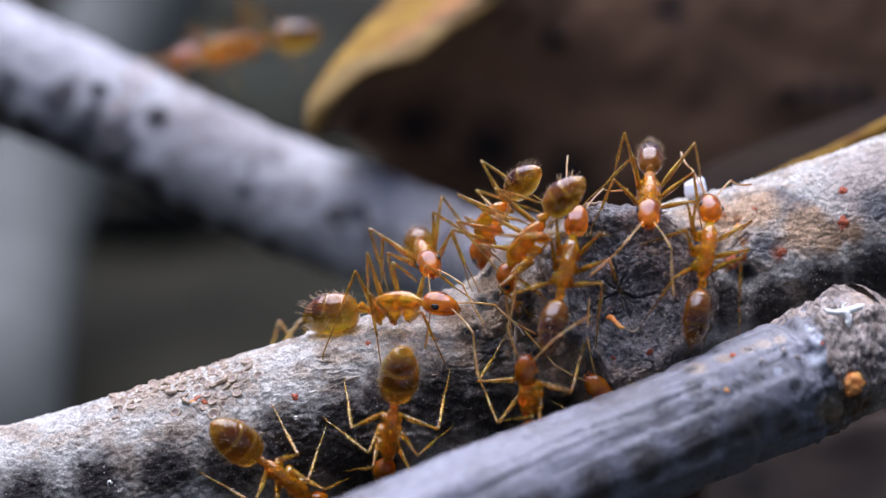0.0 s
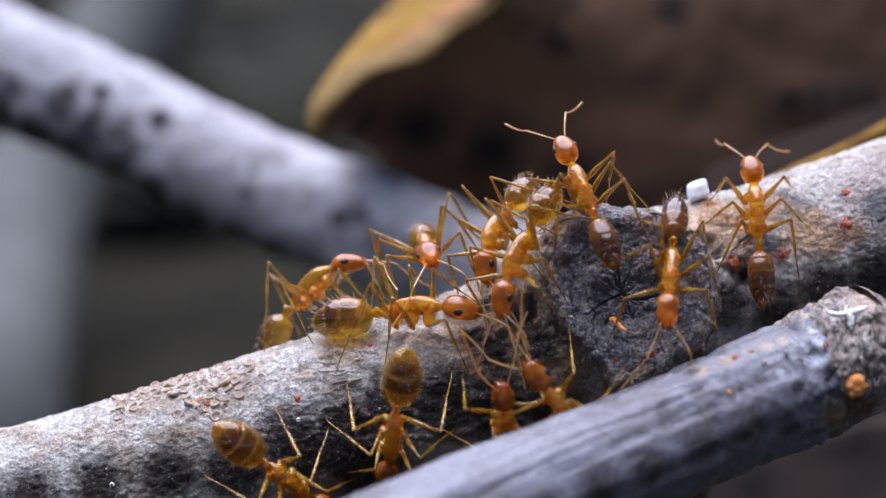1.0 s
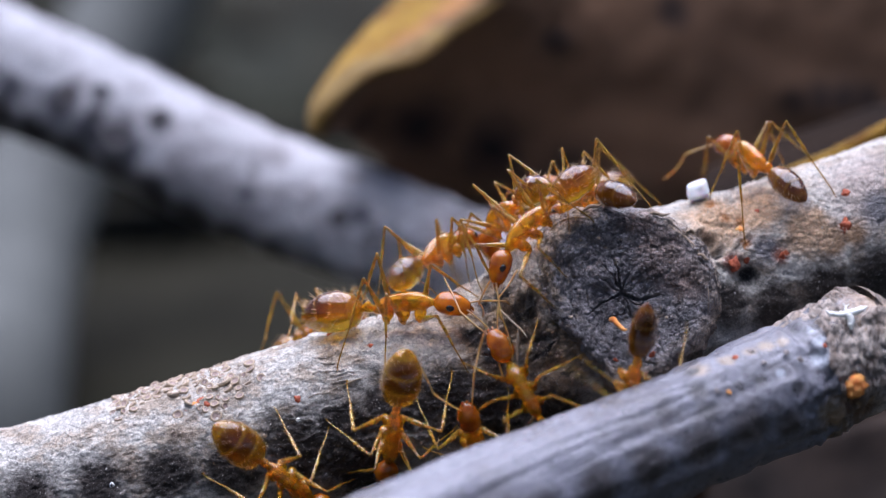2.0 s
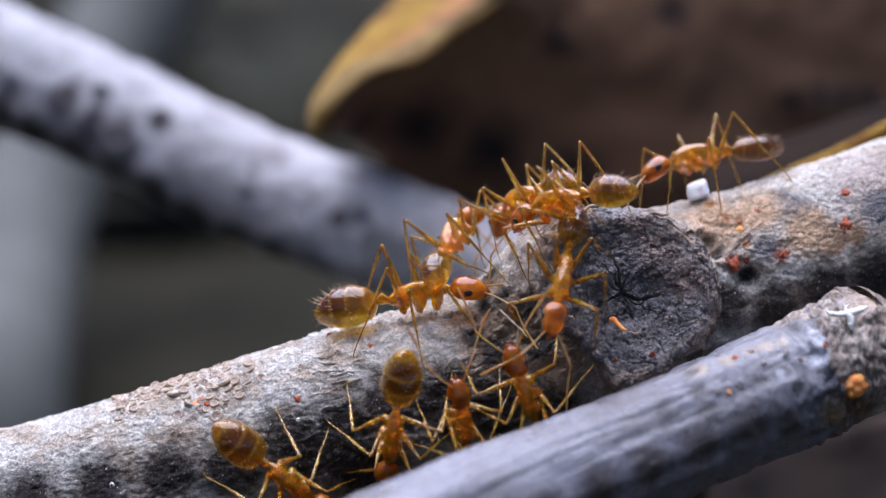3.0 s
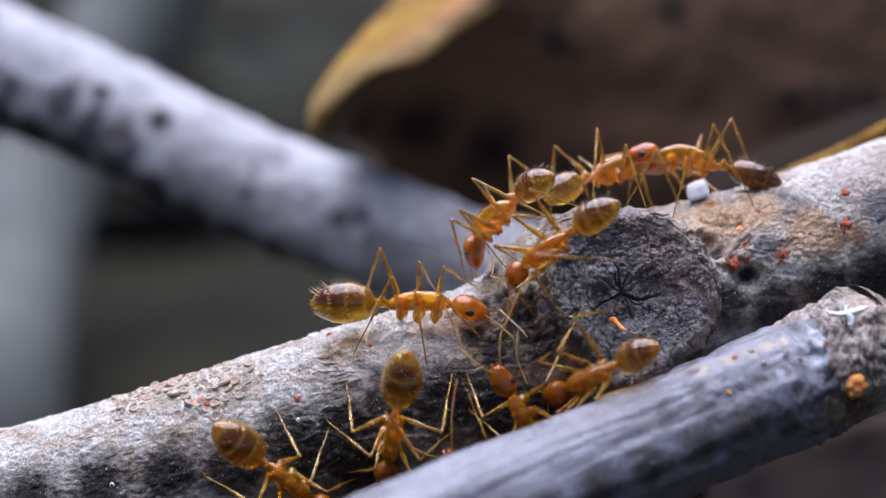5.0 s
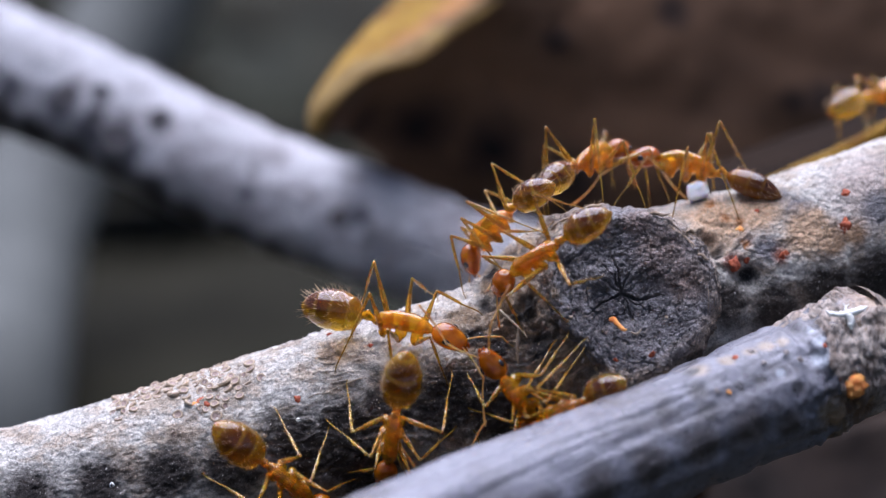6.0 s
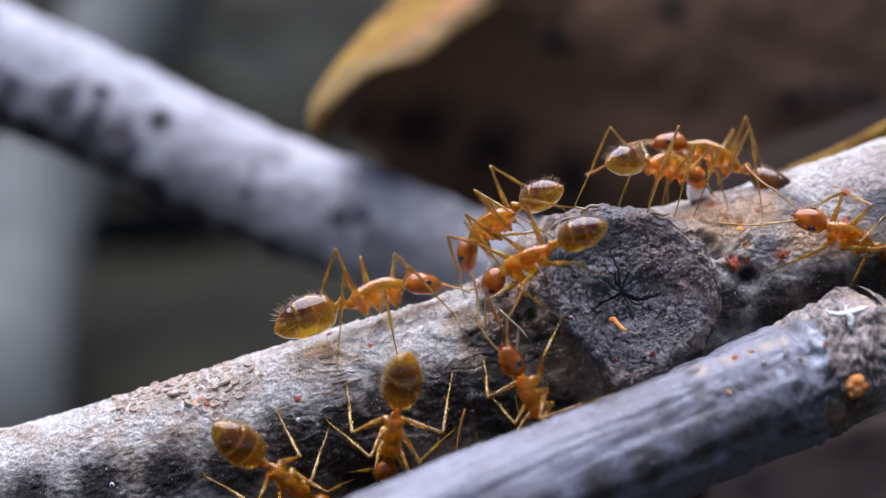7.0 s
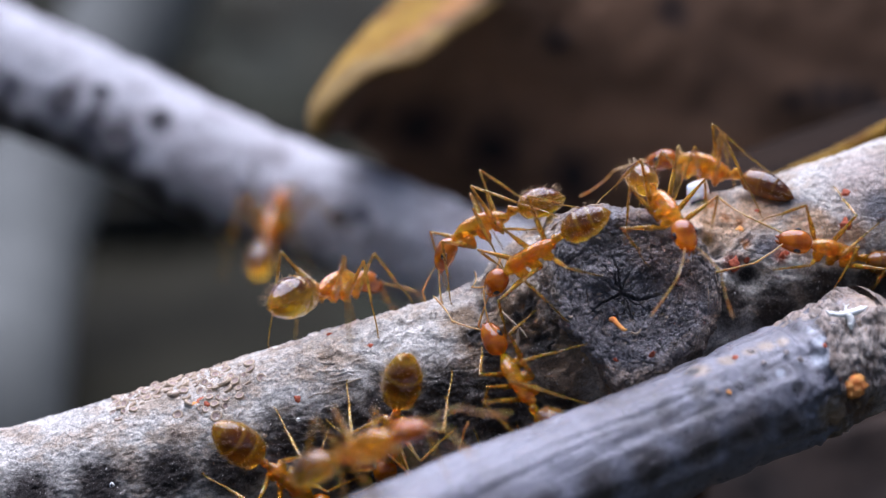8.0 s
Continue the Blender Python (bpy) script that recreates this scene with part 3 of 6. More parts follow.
def knot_shape(n=460, m=250):
    """The stub of a lost branch: a hollow, cracked face with a sharp overhanging lip on one side and a rounded shoulder on the other."""
    pts = []
    for j in range(n):
        a = 2 * math.pi * j / n
        ring = Vector((math.cos(a), math.sin(a), 0))
        off = (math.degrees(a) - 228 + 180) % 360 - 180
        sharp = math.exp(-(off / 34) ** 4)
        above = max(0.0, math.sin(a + 0.25))
        edge = knot_edge(a) * (1 + 0.035 * noise.noise(ring * 2.4 + Vector((0, 0, 7))) + 0.03 * noise.noise(ring * 9 + Vector((0, 0, 3))))
        s0 = (0.80 - 0.14 * above) * (1 - sharp) + 0.955 * sharp
        fall = 0.55 * (1 - sharp) + 0.10 * sharp + 0.25 * above
        out = KNOT_SIDE * math.cos(a) + KNOT_TOP * math.sin(a)
        for i in range(m):
            u = (i + 0.4) / m
            if u < 0.62:
                s, phi, skirt = s0 * u / 0.62, 0.0, 0.0
            elif u < 0.82:
                phi, skirt = (u - 0.62) / 0.20 * math.pi / 2, 0.0
                s = s0 + (1 - s0) * math.sin(phi)
            else:
                phi, skirt = math.pi / 2, (u - 0.82) / 0.18
                s = 1 + skirt * (0.16 * (1 - sharp) - 0.10 * sharp)
            r = s * edge
            x, y = r * math.cos(a), r * math.sin(a)
            hollow = -0.42 * max(0.0, 1 - (s / 0.85) ** 2) + 0.30 * bulge((x, y, 0), (-0.56, 0.30, 0), 0.55) + 0.16 * bulge((x, y, 0), (0.75, 0.55, 0), 0.9)
            h = hollow + 0.10 * sharp * math.exp(-((s - 0.94) / 0.08) ** 2) - fall * (1 - math.cos(phi)) - 2.6 * skirt
            q = KNOT_AT + out * r + KNOT_FACE * h
            way = KNOT_FACE * math.cos(phi) + out * math.sin(phi)
            wound = noise.noise(Vector((math.cos(a) * 2.2, math.sin(a) * 2.2, s * 11 + 0.8 * noise.noise(q * 0.9))))
            bump = rough_noise(q, 1.0, 4) * 0.09 + rough_noise(q, 4.0, 5) * 0.045 + rough_noise(q, 11.0, 3) * 0.028
            bump += 0.05 * wound * max(0.0, min(1.0, (s - 0.70) * 5)) - 0.045 * max(0.0, 1 - abs(wound) / 0.10) * max(0.0, min(1.0, (s - 0.55) * 4))
            bump -= knot_depth(x, y) * math.cos(phi)
            if phi > 0:
                bump += 0.10 * math.sin(phi) * rough_noise(q, 2.2, 5)
            pts.append(tuple(q + way * bump))
    pts = [pts[j * m + i] for i in range(m) for j in range(n)]
    return pts, rings(m, n, False) + [tuple(range(n - 1, -1, -1))]


def fallen_branch():
    b = thing("fallen_branch", "fallen grey branch with pale bark and a broken knot", "branch")
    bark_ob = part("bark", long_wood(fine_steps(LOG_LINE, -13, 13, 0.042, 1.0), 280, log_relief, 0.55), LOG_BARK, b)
    knot = part("knot", knot_shape(), KNOT_WOOD, b, "dark cracked end wood of a broken-off side branch")
    return b, bark_ob, knot


TWIG_LINE = [(10.75, -1.60, 15.88, 1.46), (10.54, -1.69, 15.80, 1.52), (8.65, -2.35, 15.10, 1.55), (6.47, -3.42, 14.43, 1.55), (4.33, -4.57, 13.83, 1.56), (2.24, -5.90, 13.34, 1.57),
             (0.21, -7.42, 12.91, 1.58), (-2.36, -9.67, 12.42, 1.60), (-9.28, -15.78, 10.6, 1.70), (-19.5, -25.2, 7.0, 1.80), (-38, -42, -2.0, 1.9)]


def twig_relief(q, d, u, a):
    """Lengthwise folds, ring scars and a flaking collar at the broken end."""
    h = rough_noise(q, 0.35, 3) * 0.10 + rough_noise((q.x * 0.5, q.y, q.z), 1.7, 4) * 0.015
    if q.x > -3:
        fold = noise.noise(Vector((q.x * 0.18, math.cos(a) * 3.0, math.sin(a) * 3.0)))
        crease = noise.noise(Vector((q.x * 0.22 + 4, math.cos(a) * 5.0, math.sin(a) * 5.0)))
        h += 0.14 * fold - 0.08 * max(0.0, 1 - abs(crease) / 0.2) * max(0.0, noise.noise(Vector((q.x * 0.6, a * 0.7, 1))) + 0.1)
        h += rough_noise(q, 5.0, 4) * 0.016
        ring = math.sin((q.x * 0.93 - q.y * 0.35) * 4.2 + 1.4 * noise.noise(q * 0.7))
        h += 0.02 * max(0.0, ring - 0.72) / 0.28 * max(0.0, noise.noise(q * 0.4) + 0.4)
        along = q.x * 0.885 + q.y * 0.385 + q.z * 0.27 + 0.22 * noise.noise(q * 0.9)
        for at, deep, wide in ((11.05, 0.12, 0.16), (9.05, 0.07, 0.20), (7.85, 0.05, 0.24), (10.4, 0.03, 0.10), (11.7, 0.06, 0.10), (12.1, 0.07, 0.10)):
            h -= deep * math.exp(-((along - at) / wide) ** 2)
    if 4.5 < q.x < 8.8:
        # a sharp lengthwise crease under the lit side
        mid = 0.40 + 0.075 * (q.x - 6.0) + 0.10 * noise.noise(Vector((q.x * 0.9, 3, 1)))
        k = max(0.0, min(1.0, (q.x - 4.5) / 0.8)) * max(0.0, min(1.0, (8.8 - q.x) / 0.6)) * (0.6 + 0.6 * abs(noise.noise(Vector((q.x * 0.7, 8, 2)))))
        off = (a + math.pi) % (2 * math.pi) - math.pi - mid
        h += k * (0.09 * math.exp(-((off + 0.17) / 0.10) ** 2) - 0.13 * math.exp(-(off / 0.07) ** 2) + 0.05 * math.exp(-((off - 0.15) / 0.09) ** 2))
    if q.x > 8.3:
        k = min(1.0, (q.x - 8.3) / 1.0) * max(0.0, min(1.0, 0.6 + 1.5 * noise.noise(q * 0.7)))
        h += k * (0.10 + rough_noise(q, 1.8, 5) * 0.13 + rough_noise(q, 7.0, 3) * 0.05)
        k2 = max(0.0, 1 - abs(noise.noise(Vector((q.x * 3.0, q.y * 1.2, q.z * 1.2)))) / 0.1)
        h -= 0.07 * k2 * k
    return h


def front_twig():
    t = thing("broken_twig", "smooth dark grey twig with a broken end", "twig")
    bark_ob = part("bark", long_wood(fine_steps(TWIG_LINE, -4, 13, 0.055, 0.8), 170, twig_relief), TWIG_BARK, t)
    # flaking older bark that ends in a ragged edge
    def flaky(q, d, u, a):
        along = q.x * 0.885 + q.y * 0.385 + q.z * 0.27
        edge = along - 11.25 - 0.45 * noise.noise(q * 0.8) - 0.2 * noise.noise(q * 3.0)
        k = max(-1.0, min(1.0, edge / 0.10))
        gap = max(0.0, 1 - abs(noise.noise(Vector((along * 2.4, math.cos(a) * 1.6, math.sin(a) * 1.6)))) / 0.09)
        return twig_relief(q, d, u, a) + 0.055 * k - 0.015 + rough_noise(q, 2.2, 5) * 0.05 - 0.06 * gap - 0.42 * bulge(q, (10.25, -2.31, 17.28), 0.62) * (1 + 0.6 * rough_noise(q, 3.0, 3))
    collar = [r for r in fine_steps(TWIG_LINE, -4, 13, 0.03, 0.8) if r[0] > 8.6]
    part("flaky_collar", long_wood(collar, 240, flaky), COLLAR_BARK, t, "brown flaking bark at the broken end")
    # the broken end: a ragged rim and a hollow of dark wood
    end, axis = Vector((10.80, -1.56, 15.90)), Vector((0.885, 0.385, 0.27)).normalized()
    side = axis.cross(Vector((0, 0, 1))).normalized()
    top = side.cross(axis)
    n, m, pts = 120, 26, []
    for i in range(m):
        s = 1 - i / m
        for j in range(n):
            a = 2 * math.pi * j / n
            d = side * math.cos(a) + top * math.sin(a)
            q = end + d * (1.56 * s)
            h = 0.30 * math.sin(min(1, (1 - s) * 6) * math.pi / 2) - 0.45 * max(0, 0.72 - s) + rough_noise(q, 1.6, 5) * 0.09
            pts.append(tuple(q + axis * h))
    part("broken_end", (pts, rings(m, n) + [tuple(range((m - 1) * n, m * n))]), KNOT_WOOD, t, "ragged dark broken end")
    return t, bark_ob


BACK_LINE = [(-75.41, 53.45, 38.12, 1.99), (-31.61, 33.61, 25.57, 1.94), (-18.52, 26.14, 20.74, 1.94), (-14.61, 24.70, 19.02, 1.94), (-10.77, 23.31, 17.49, 1.92), (-7.01, 21.89, 15.89, 1.89), (-3.33, 20.57, 14.72, 1.89), (0.28, 19.26, 13.65, 1.84), (3.84, 18.50, 12.54, 1.78), (4.88, 17.71, 11.36, 1.73), (5.42, 16.75, 9.37, 1.68), (5.53, 15.57, 6.42, 1.68), (5.46, 12.84, -3.83, 1.68)]


def back_branch():
    b = thing("lichened_branch", "pale lichened branch with dark knots, crossing behind", "branch")
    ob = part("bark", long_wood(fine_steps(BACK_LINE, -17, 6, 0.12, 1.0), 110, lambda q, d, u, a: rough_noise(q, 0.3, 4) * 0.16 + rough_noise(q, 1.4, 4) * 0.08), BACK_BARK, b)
    for at, r in (((-10.48, 21.24, 17.17), 0.42), ((-9.03, 21.08, 17.69), 0.36), ((-3.26, 18.61, 15.07), 0.26), ((-12.08, 21.87, 18.43), 0.34)):
        n, pts = 26, []
        rows = ((1.25, -0.05), (1.05, 0.16), (0.8, 0.22), (0.55, 0.05), (0.3, -0.12), (0.05, -0.15))
        for rad, up in rows:
            for j in range(n):
                w = 1 + 0.2 * noise.noise(Vector((math.cos(6.283 * j / n) * 1.4, math.sin(6.283 * j / n) * 1.4, at[0])))
                pts.append((rad * r * w * math.cos(6.283 * j / n), rad * r * w * math.sin(6.283 * j / n), up * r))
        scar = part("branch_scar", (pts, rings(len(rows), n) + [tuple(range((len(rows) - 1) * n, len(rows) * n))]), SCAR, b, "dark scar of a lost twig")
        scar.matrix_basis = Matrix.Translation(Vector(at) * MM) @ Vector((-0.15, -0.95, 0.15)).to_track_quat("Z", "Y").to_matrix().to_4x4()
    return b, ob


log_thing, log_bark, log_knot = fallen_branch()
twig_thing, twig_bark = front_twig()
back_thing, back_bark = back_branch()


def wood_surface():
    """All wood as one search tree, in millimetres."""
    from mathutils.bvhtree import BVHTree
    pts, faces = [], []
    for ob in (log_bark, log_knot, twig_bark, back_bark):
        n = len(pts)
        pts.extend([v.co * 1000 for v in ob.data.vertices])
        faces.extend([tuple(i + n for i in p.vertices) for p in ob.data.polygons])
    return BVHTree.FromPolygons(pts, faces)

# ---- dead leaves, stems ----
def coons(left, right, low, high, n=60, m=40, swell=0.0, rough=0.25):
    """A sheet between four edges, swelling towards the front."""
    l, r, b, t = spline(left, m), spline(right, m), spline(low, n), spline(high, n)
    pts, faces = [], []
    for j in range(m):
        v = j / (m - 1)
        for i in range(n):
            u = i / (n - 1)
            p = (1 - u) * l[j] + u * r[j] + (1 - v) * b[i] + v * t[i] - ((1 - u) * (1 - v) * l[0] + u * (1 - v) * r[0] + (1 - u) * v * l[-1] + u * v * r[-1])
            k = math.sin(math.pi * u) * math.sin(math.pi * v)
            p = p + np.array((0, -swell * k + rough * rough_noise(p, 0.35, 4), rough * 0.5 * rough_noise(p, 0.5, 3)))
            pts.append(tuple(p))
    for j in range(m - 1):
        for i in range(n - 1):
            a = j * n + i
            faces.append((a, a + 1, a + n + 1, a + n))
    return pts, faces


def thick(ob, d):
    s = ob.modifiers.new("thickness", "SOLIDIFY")
    s.thickness, s.offset = d * MM, 0
    return ob


def curled_leaf():
    leaf = thing("curled_dead_leaf", "large dry brown leaf with a curled ochre edge", "leaf")
    outer = [(-4.09, 15.96, 18.27), (-4.00, 16.64, 18.97), (-3.23, 17.94, 20.05), (-2.39, 19.20, 20.92), (-1.49, 20.44, 21.67), (-0.43, 22.22, 22.53), (2.62, 27.01, 25.04)]
    inner = [(-3.71, 16.13, 18.10), (-3.15, 16.13, 19.11), (-2.13, 16.83, 19.87), (-0.77, 17.44, 20.19), (0.37, 19.17, 20.78), (1.90, 20.98, 21.69), (5.25, 25.44, 24.10)]
    thick(part("curled_edge", coons(outer, inner, [outer[0], inner[0]], [outer[-1], inner[-1]], 16, 60, 0.25, 0.10), LEAF_LIP, leaf, "orange-yellow curled edge"), 0.12)

    def between(k, forward):
        return [tuple((1 - f) * np.array(a) + f * np.array(b) + np.array((0, -forward, 0.03))) for a, b, f in zip(outer, inner, k)]

    streak_out, streak_in = between((0.5, 0.5, 0.42, 0.48, 0.52, 0.52, 0.50), 0.20)[2:], between((0.5, 0.5, 0.44, 0.66, 0.78, 0.84, 0.86), 0.20)[2:]
    thick(part("middle_streak", coons(streak_out, streak_in, [streak_out[0], streak_in[0]], [streak_out[-1], streak_in[-1]], 8, 50, 0.12, 0.10), LEAF_STREAK, leaf, "orange-brown streak beside the rolled rim"), 0.06)
    rim_out, rim_in = between((0.0, 0.05, 0.30, 0.60, 0.72, 0.78, 0.80), 0.30), between((1.0, 1.0, 1.0, 1.0, 1.0, 1.0, 1.0), 0.30)
    thick(part("rolled_rim", coons(rim_out, rim_in, [rim_out[0], rim_in[0]], [rim_out[-1], rim_in[-1]], 14, 60, 0.45, 0.12), LEAF_CREAM, leaf, "pale cream rolled rim"), 0.10)
    right = [(21.0, 26.0, 0.5), (20.6, 23.5, 14.0), (21.0, 24.2, 22.5), (22.05, 27.0, 27.1)]
    low = [inner[0], (-3.1, 20.6, 17.3), (-1.4, 23.8, 15.0), (2.0, 25.6, 8.5), (8.4, 26.2, 0.8), (14.5, 26.2, 0.5), right[0]]
    high = [inner[-1], (10.5, 27.0, 26.62), right[-1]]
    blade = [(x, y + 0.12, z) for x, y, z in inner]
    low[0], high[0] = blade[0], blade[-1]
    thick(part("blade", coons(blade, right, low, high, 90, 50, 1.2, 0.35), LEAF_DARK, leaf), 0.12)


def litter_leaf(name, label, mat, at, length, width, curl, seed):
    """A dry leaf: pointed oval, creased along its midrib."""
    n, m, pts, faces = 26, 13, [], []
    for i in range(n):
        u = i / (n - 1)
        w = width * (math.sin(math.pi * u ** 0.8) ** 0.8 + 0.01)
        for j in range(m):
            v = 2 * j / (m - 1) - 1
            z = curl * (v * v) * w * 0.5 + 0.12 * length * math.sin(math.pi * u) * curl + abs(v) * w * 0.12
            p = (length * (u - 0.5), v * w * 0.5, z + 0.3 * rough_noise((u * 3 + seed, v * 2, seed), 1.0, 3))
            pts.append(p)
    for i in range(n - 1):
        for j in range(m - 1):
            a = i * m + j
            faces.append((a, a + m, a + m + 1, a + 1))
    leaf = thing(name, label, "leaf", "leaf litter", at=at)
    thick(part("blade", (pts, faces), mat, leaf), 0.12)
    part("midrib", tube([(-length * 0.62, 0, 0, 0.18), (-length * 0.3, 0, 0.10 * length * curl, 0.16), (0, 0, 0.12 * length * curl, 0.14), (length * 0.45, 0, 0.02 * length, 0.06)], 14, 6), mat, leaf)
    return leaf


def stem(label, rows, mat):
    s = thing("plant_stem", label, "stem")
    part("stalk", tube(rows, 60, 20, lambda q, d, u, a: 0.25 * rough_noise(q, 0.12, 3)), mat, s)
    for x, y, z, r in rows[1:4]:
        part("joint", tube([(x, y, z + 1.0, r * 0.9), (x, y, z + 0.3, r * 1.02), (x, y, z - 0.3, r * 1.02), (x, y, z - 1.0, r * 0.9)], 12, 20), mat, s)


curled_leaf()


def rim_leaf():
    leaf = thing("dead_leaf", "brown dead leaf with an orange rim lying behind the branch", "leaf", "leaf litter")
    front = [(7.08, 8.48, 17.02), (9.19, 9.18, 17.92), (11.17, 9.86, 18.68), (12.62, 10.30, 19.32), (13.84, 10.81, 19.79), (16.25, 11.78, 20.52)]
    rear = [(7.77, 13.20, 17.60), (9.71, 14.35, 18.15), (11.85, 15.48, 18.70), (14.04, 16.61, 19.20), (17.67, 17.83, 20.10)]
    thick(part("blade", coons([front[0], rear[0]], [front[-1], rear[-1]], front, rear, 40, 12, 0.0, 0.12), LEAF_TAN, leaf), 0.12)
    part("rim", tube([(x, y - 0.03, z, 0.20) for x, y, z in front], 40, 8, lambda q, d, u, a: 0.04 * rough_noise(q, 1.0, 3)), LEAF_LIP, leaf, "orange curled rim")


rim_leaf()
stem("thick pale green stem leaning far behind", [(-11.0, 86.0, 23.0, 3.0), (-15.3, 80.0, 13.9, 3.0), (-19.2, 70.0, 7.0, 3.0), (-19.6, 62.0, 3.3, 3.0), (-19.5, 55.0, -0.2, 3.0), (-19.4, 53.0, -4.0, 3.0)], STEM)
rnd_leaf = random.Random(5)
for k in range(26):
    x, y = rnd_leaf.uniform(-45, 45), rnd_leaf.uniform(25, 170)
    rnd_leaf.random()
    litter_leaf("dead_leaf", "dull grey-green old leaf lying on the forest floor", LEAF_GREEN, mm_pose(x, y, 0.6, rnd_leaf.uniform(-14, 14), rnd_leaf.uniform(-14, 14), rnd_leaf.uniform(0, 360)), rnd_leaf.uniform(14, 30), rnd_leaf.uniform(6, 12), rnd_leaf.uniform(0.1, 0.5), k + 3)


def leaning_leaf():
    leaf = thing("dead_leaf", "grey-brown dead leaf leaning under the branches", "leaf", "leaf litter")
    low = [(7.0, 13.0, 0.3), (13.0, 11.5, 0.3), (18.0, 11.0, 0.3), (24.0, 12.0, 0.3)]
    high = [(8.5, 17.5, 8.0), (13.0, 17.0, 9.0), (18.0, 17.0, 9.6), (24.0, 18.0, 9.0)]
    thick(part("blade", coons([low[0], high[0]], [low[-1], high[-1]], low, high, 40, 16, -0.8, 0.3), LEAF_GREY, leaf), 0.12)
    part("midrib", tube([((a[0] + b[0]) / 2, (a[1] + b[1]) / 2 - 0.15, (a[2] + b[2]) / 2, 0.18) for a, b in zip(low, high)], 20, 6), LEAF_GREY, leaf)


leaning_leaf()
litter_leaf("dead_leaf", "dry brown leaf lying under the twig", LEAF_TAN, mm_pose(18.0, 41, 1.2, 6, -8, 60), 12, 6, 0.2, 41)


# ---- small things on the wood ----
def facing(normal, spin=0.0):
    """A turn that lays local z along a normal."""
    q = Vector(normal).to_track_quat("Z", "Y").to_matrix().to_4x4()
    return q @ Matrix.Rotation(spin, 4, "Z")


def seat(at, normal, spin=0.0, sink=0.0):
    n = Vector(normal).normalized()
    return Matrix.Translation((Vector(at) - n * sink) * MM) @ facing(n, spin)


def lump(seed, r, flat=0.7, ragged=0.35, n=16, m=11):
    pts, faces = ball((0, 0, 0), 1.0, n, m)
    out = []
    for p in pts:
        k = r * (1 + ragged * rough_noise((p[0] + seed, p[1], p[2]), 1.3, 3))
        out.append((p[0] * k, p[1] * k, p[2] * k * flat))
    return out, faces


def speck(label, at, normal, r, mat, seed, flat=0.32):
    ob = part("debris_speck", lump(seed, r, flat, 0.75), mat)
    ob.matrix_basis = seat(at, normal, seed)
    tagged(ob, label, "debris", "specks on the wood")


def lichen_patch():
    """Small cup-shaped discs crowded on the upper side of the branch."""
    patch = thing("crustose_lichen", "brown-grey crust of tiny lichen cups on pale bark", "lichen")
    surface = wood_surface()
    cups = []
    for k in range(5):
        n, rows = 18, ((0.0, 0.10), (0.55, 0.11), (0.72, 0.20), (0.86, 0.24), (1.0, 0.16), (1.05, -0.1))
        pts = []
        for i, (r, z) in enumerate(rows):
            for j in range(n):
                a = 2 * math.pi * j / n
                w = 1 + 0.18 * noise.noise(Vector((math.cos(a) * 1.5, math.sin(a) * 1.5, k * 5.0)))
                pts.append((max(r, 0.02) * w * math.cos(a), max(r, 0.02) * w * math.sin(a), z))
        cups.append((pts, rings(len(rows), n, True)))
    meshes = []
    rnd = random.Random(8)
    spots = []
    for _ in range(900):
        if len(spots) > 130:
            break
        if rnd.random() < 0.72:
            u = rnd.random()
            x, y = -8.4 + 2.9 * u, rnd.gauss(-0.20 - 0.25 * u, 0.36)
        else:
            x, y = rnd.gauss(-5.65, 0.33), rnd.gauss(-1.30, 0.25)
        r = rnd.uniform(0.08, 0.14) if rnd.random() < 0.8 else rnd.uniform(0.14, 0.20)
        hit = surface.ray_cast(Vector((x, y, 25)), Vector((0, 0, -1)))
        if hit[0] is None or any((hit[0] - p).length < (r + q) * 0.85 for p, q in spots):
            continue
        spots.append((hit[0], r))
        k = rnd.randrange(5)
        mat = LICHEN if rnd.random() < 0.7 else LICHEN_CUP
        ob = part("lichen_cup", cups[k], mat, patch)
        ob.matrix_basis = seat(hit[0], hit[1], rnd.uniform(0, 6), 0.01) @ Matrix.Diagonal((r, r, r * 1.5, 1))


def sugar_grain(at, normal):
    pts, faces = ball((0, 0, 0), 1.0, 24, 17)
    out = []
    for p in pts:
        v = Vector(p)
        k = (abs(v.x) ** 5 + abs(v.y) ** 5 + abs(v.z) ** 5) ** (-1 / 5)
        v = v * k * 0.26 * (1 + 0.16 * rough_noise(v, 1.1, 4))
        out.append((v.x * 1.1, v.y, v.z * 0.92))
    ob = part("sugar_grain", (out, faces), SUGAR)
    ob.matrix_basis = seat(at, normal, 0.3, -0.24)
    tagged(ob, "white translucent sugar-like grain lying on the branch", "grain")


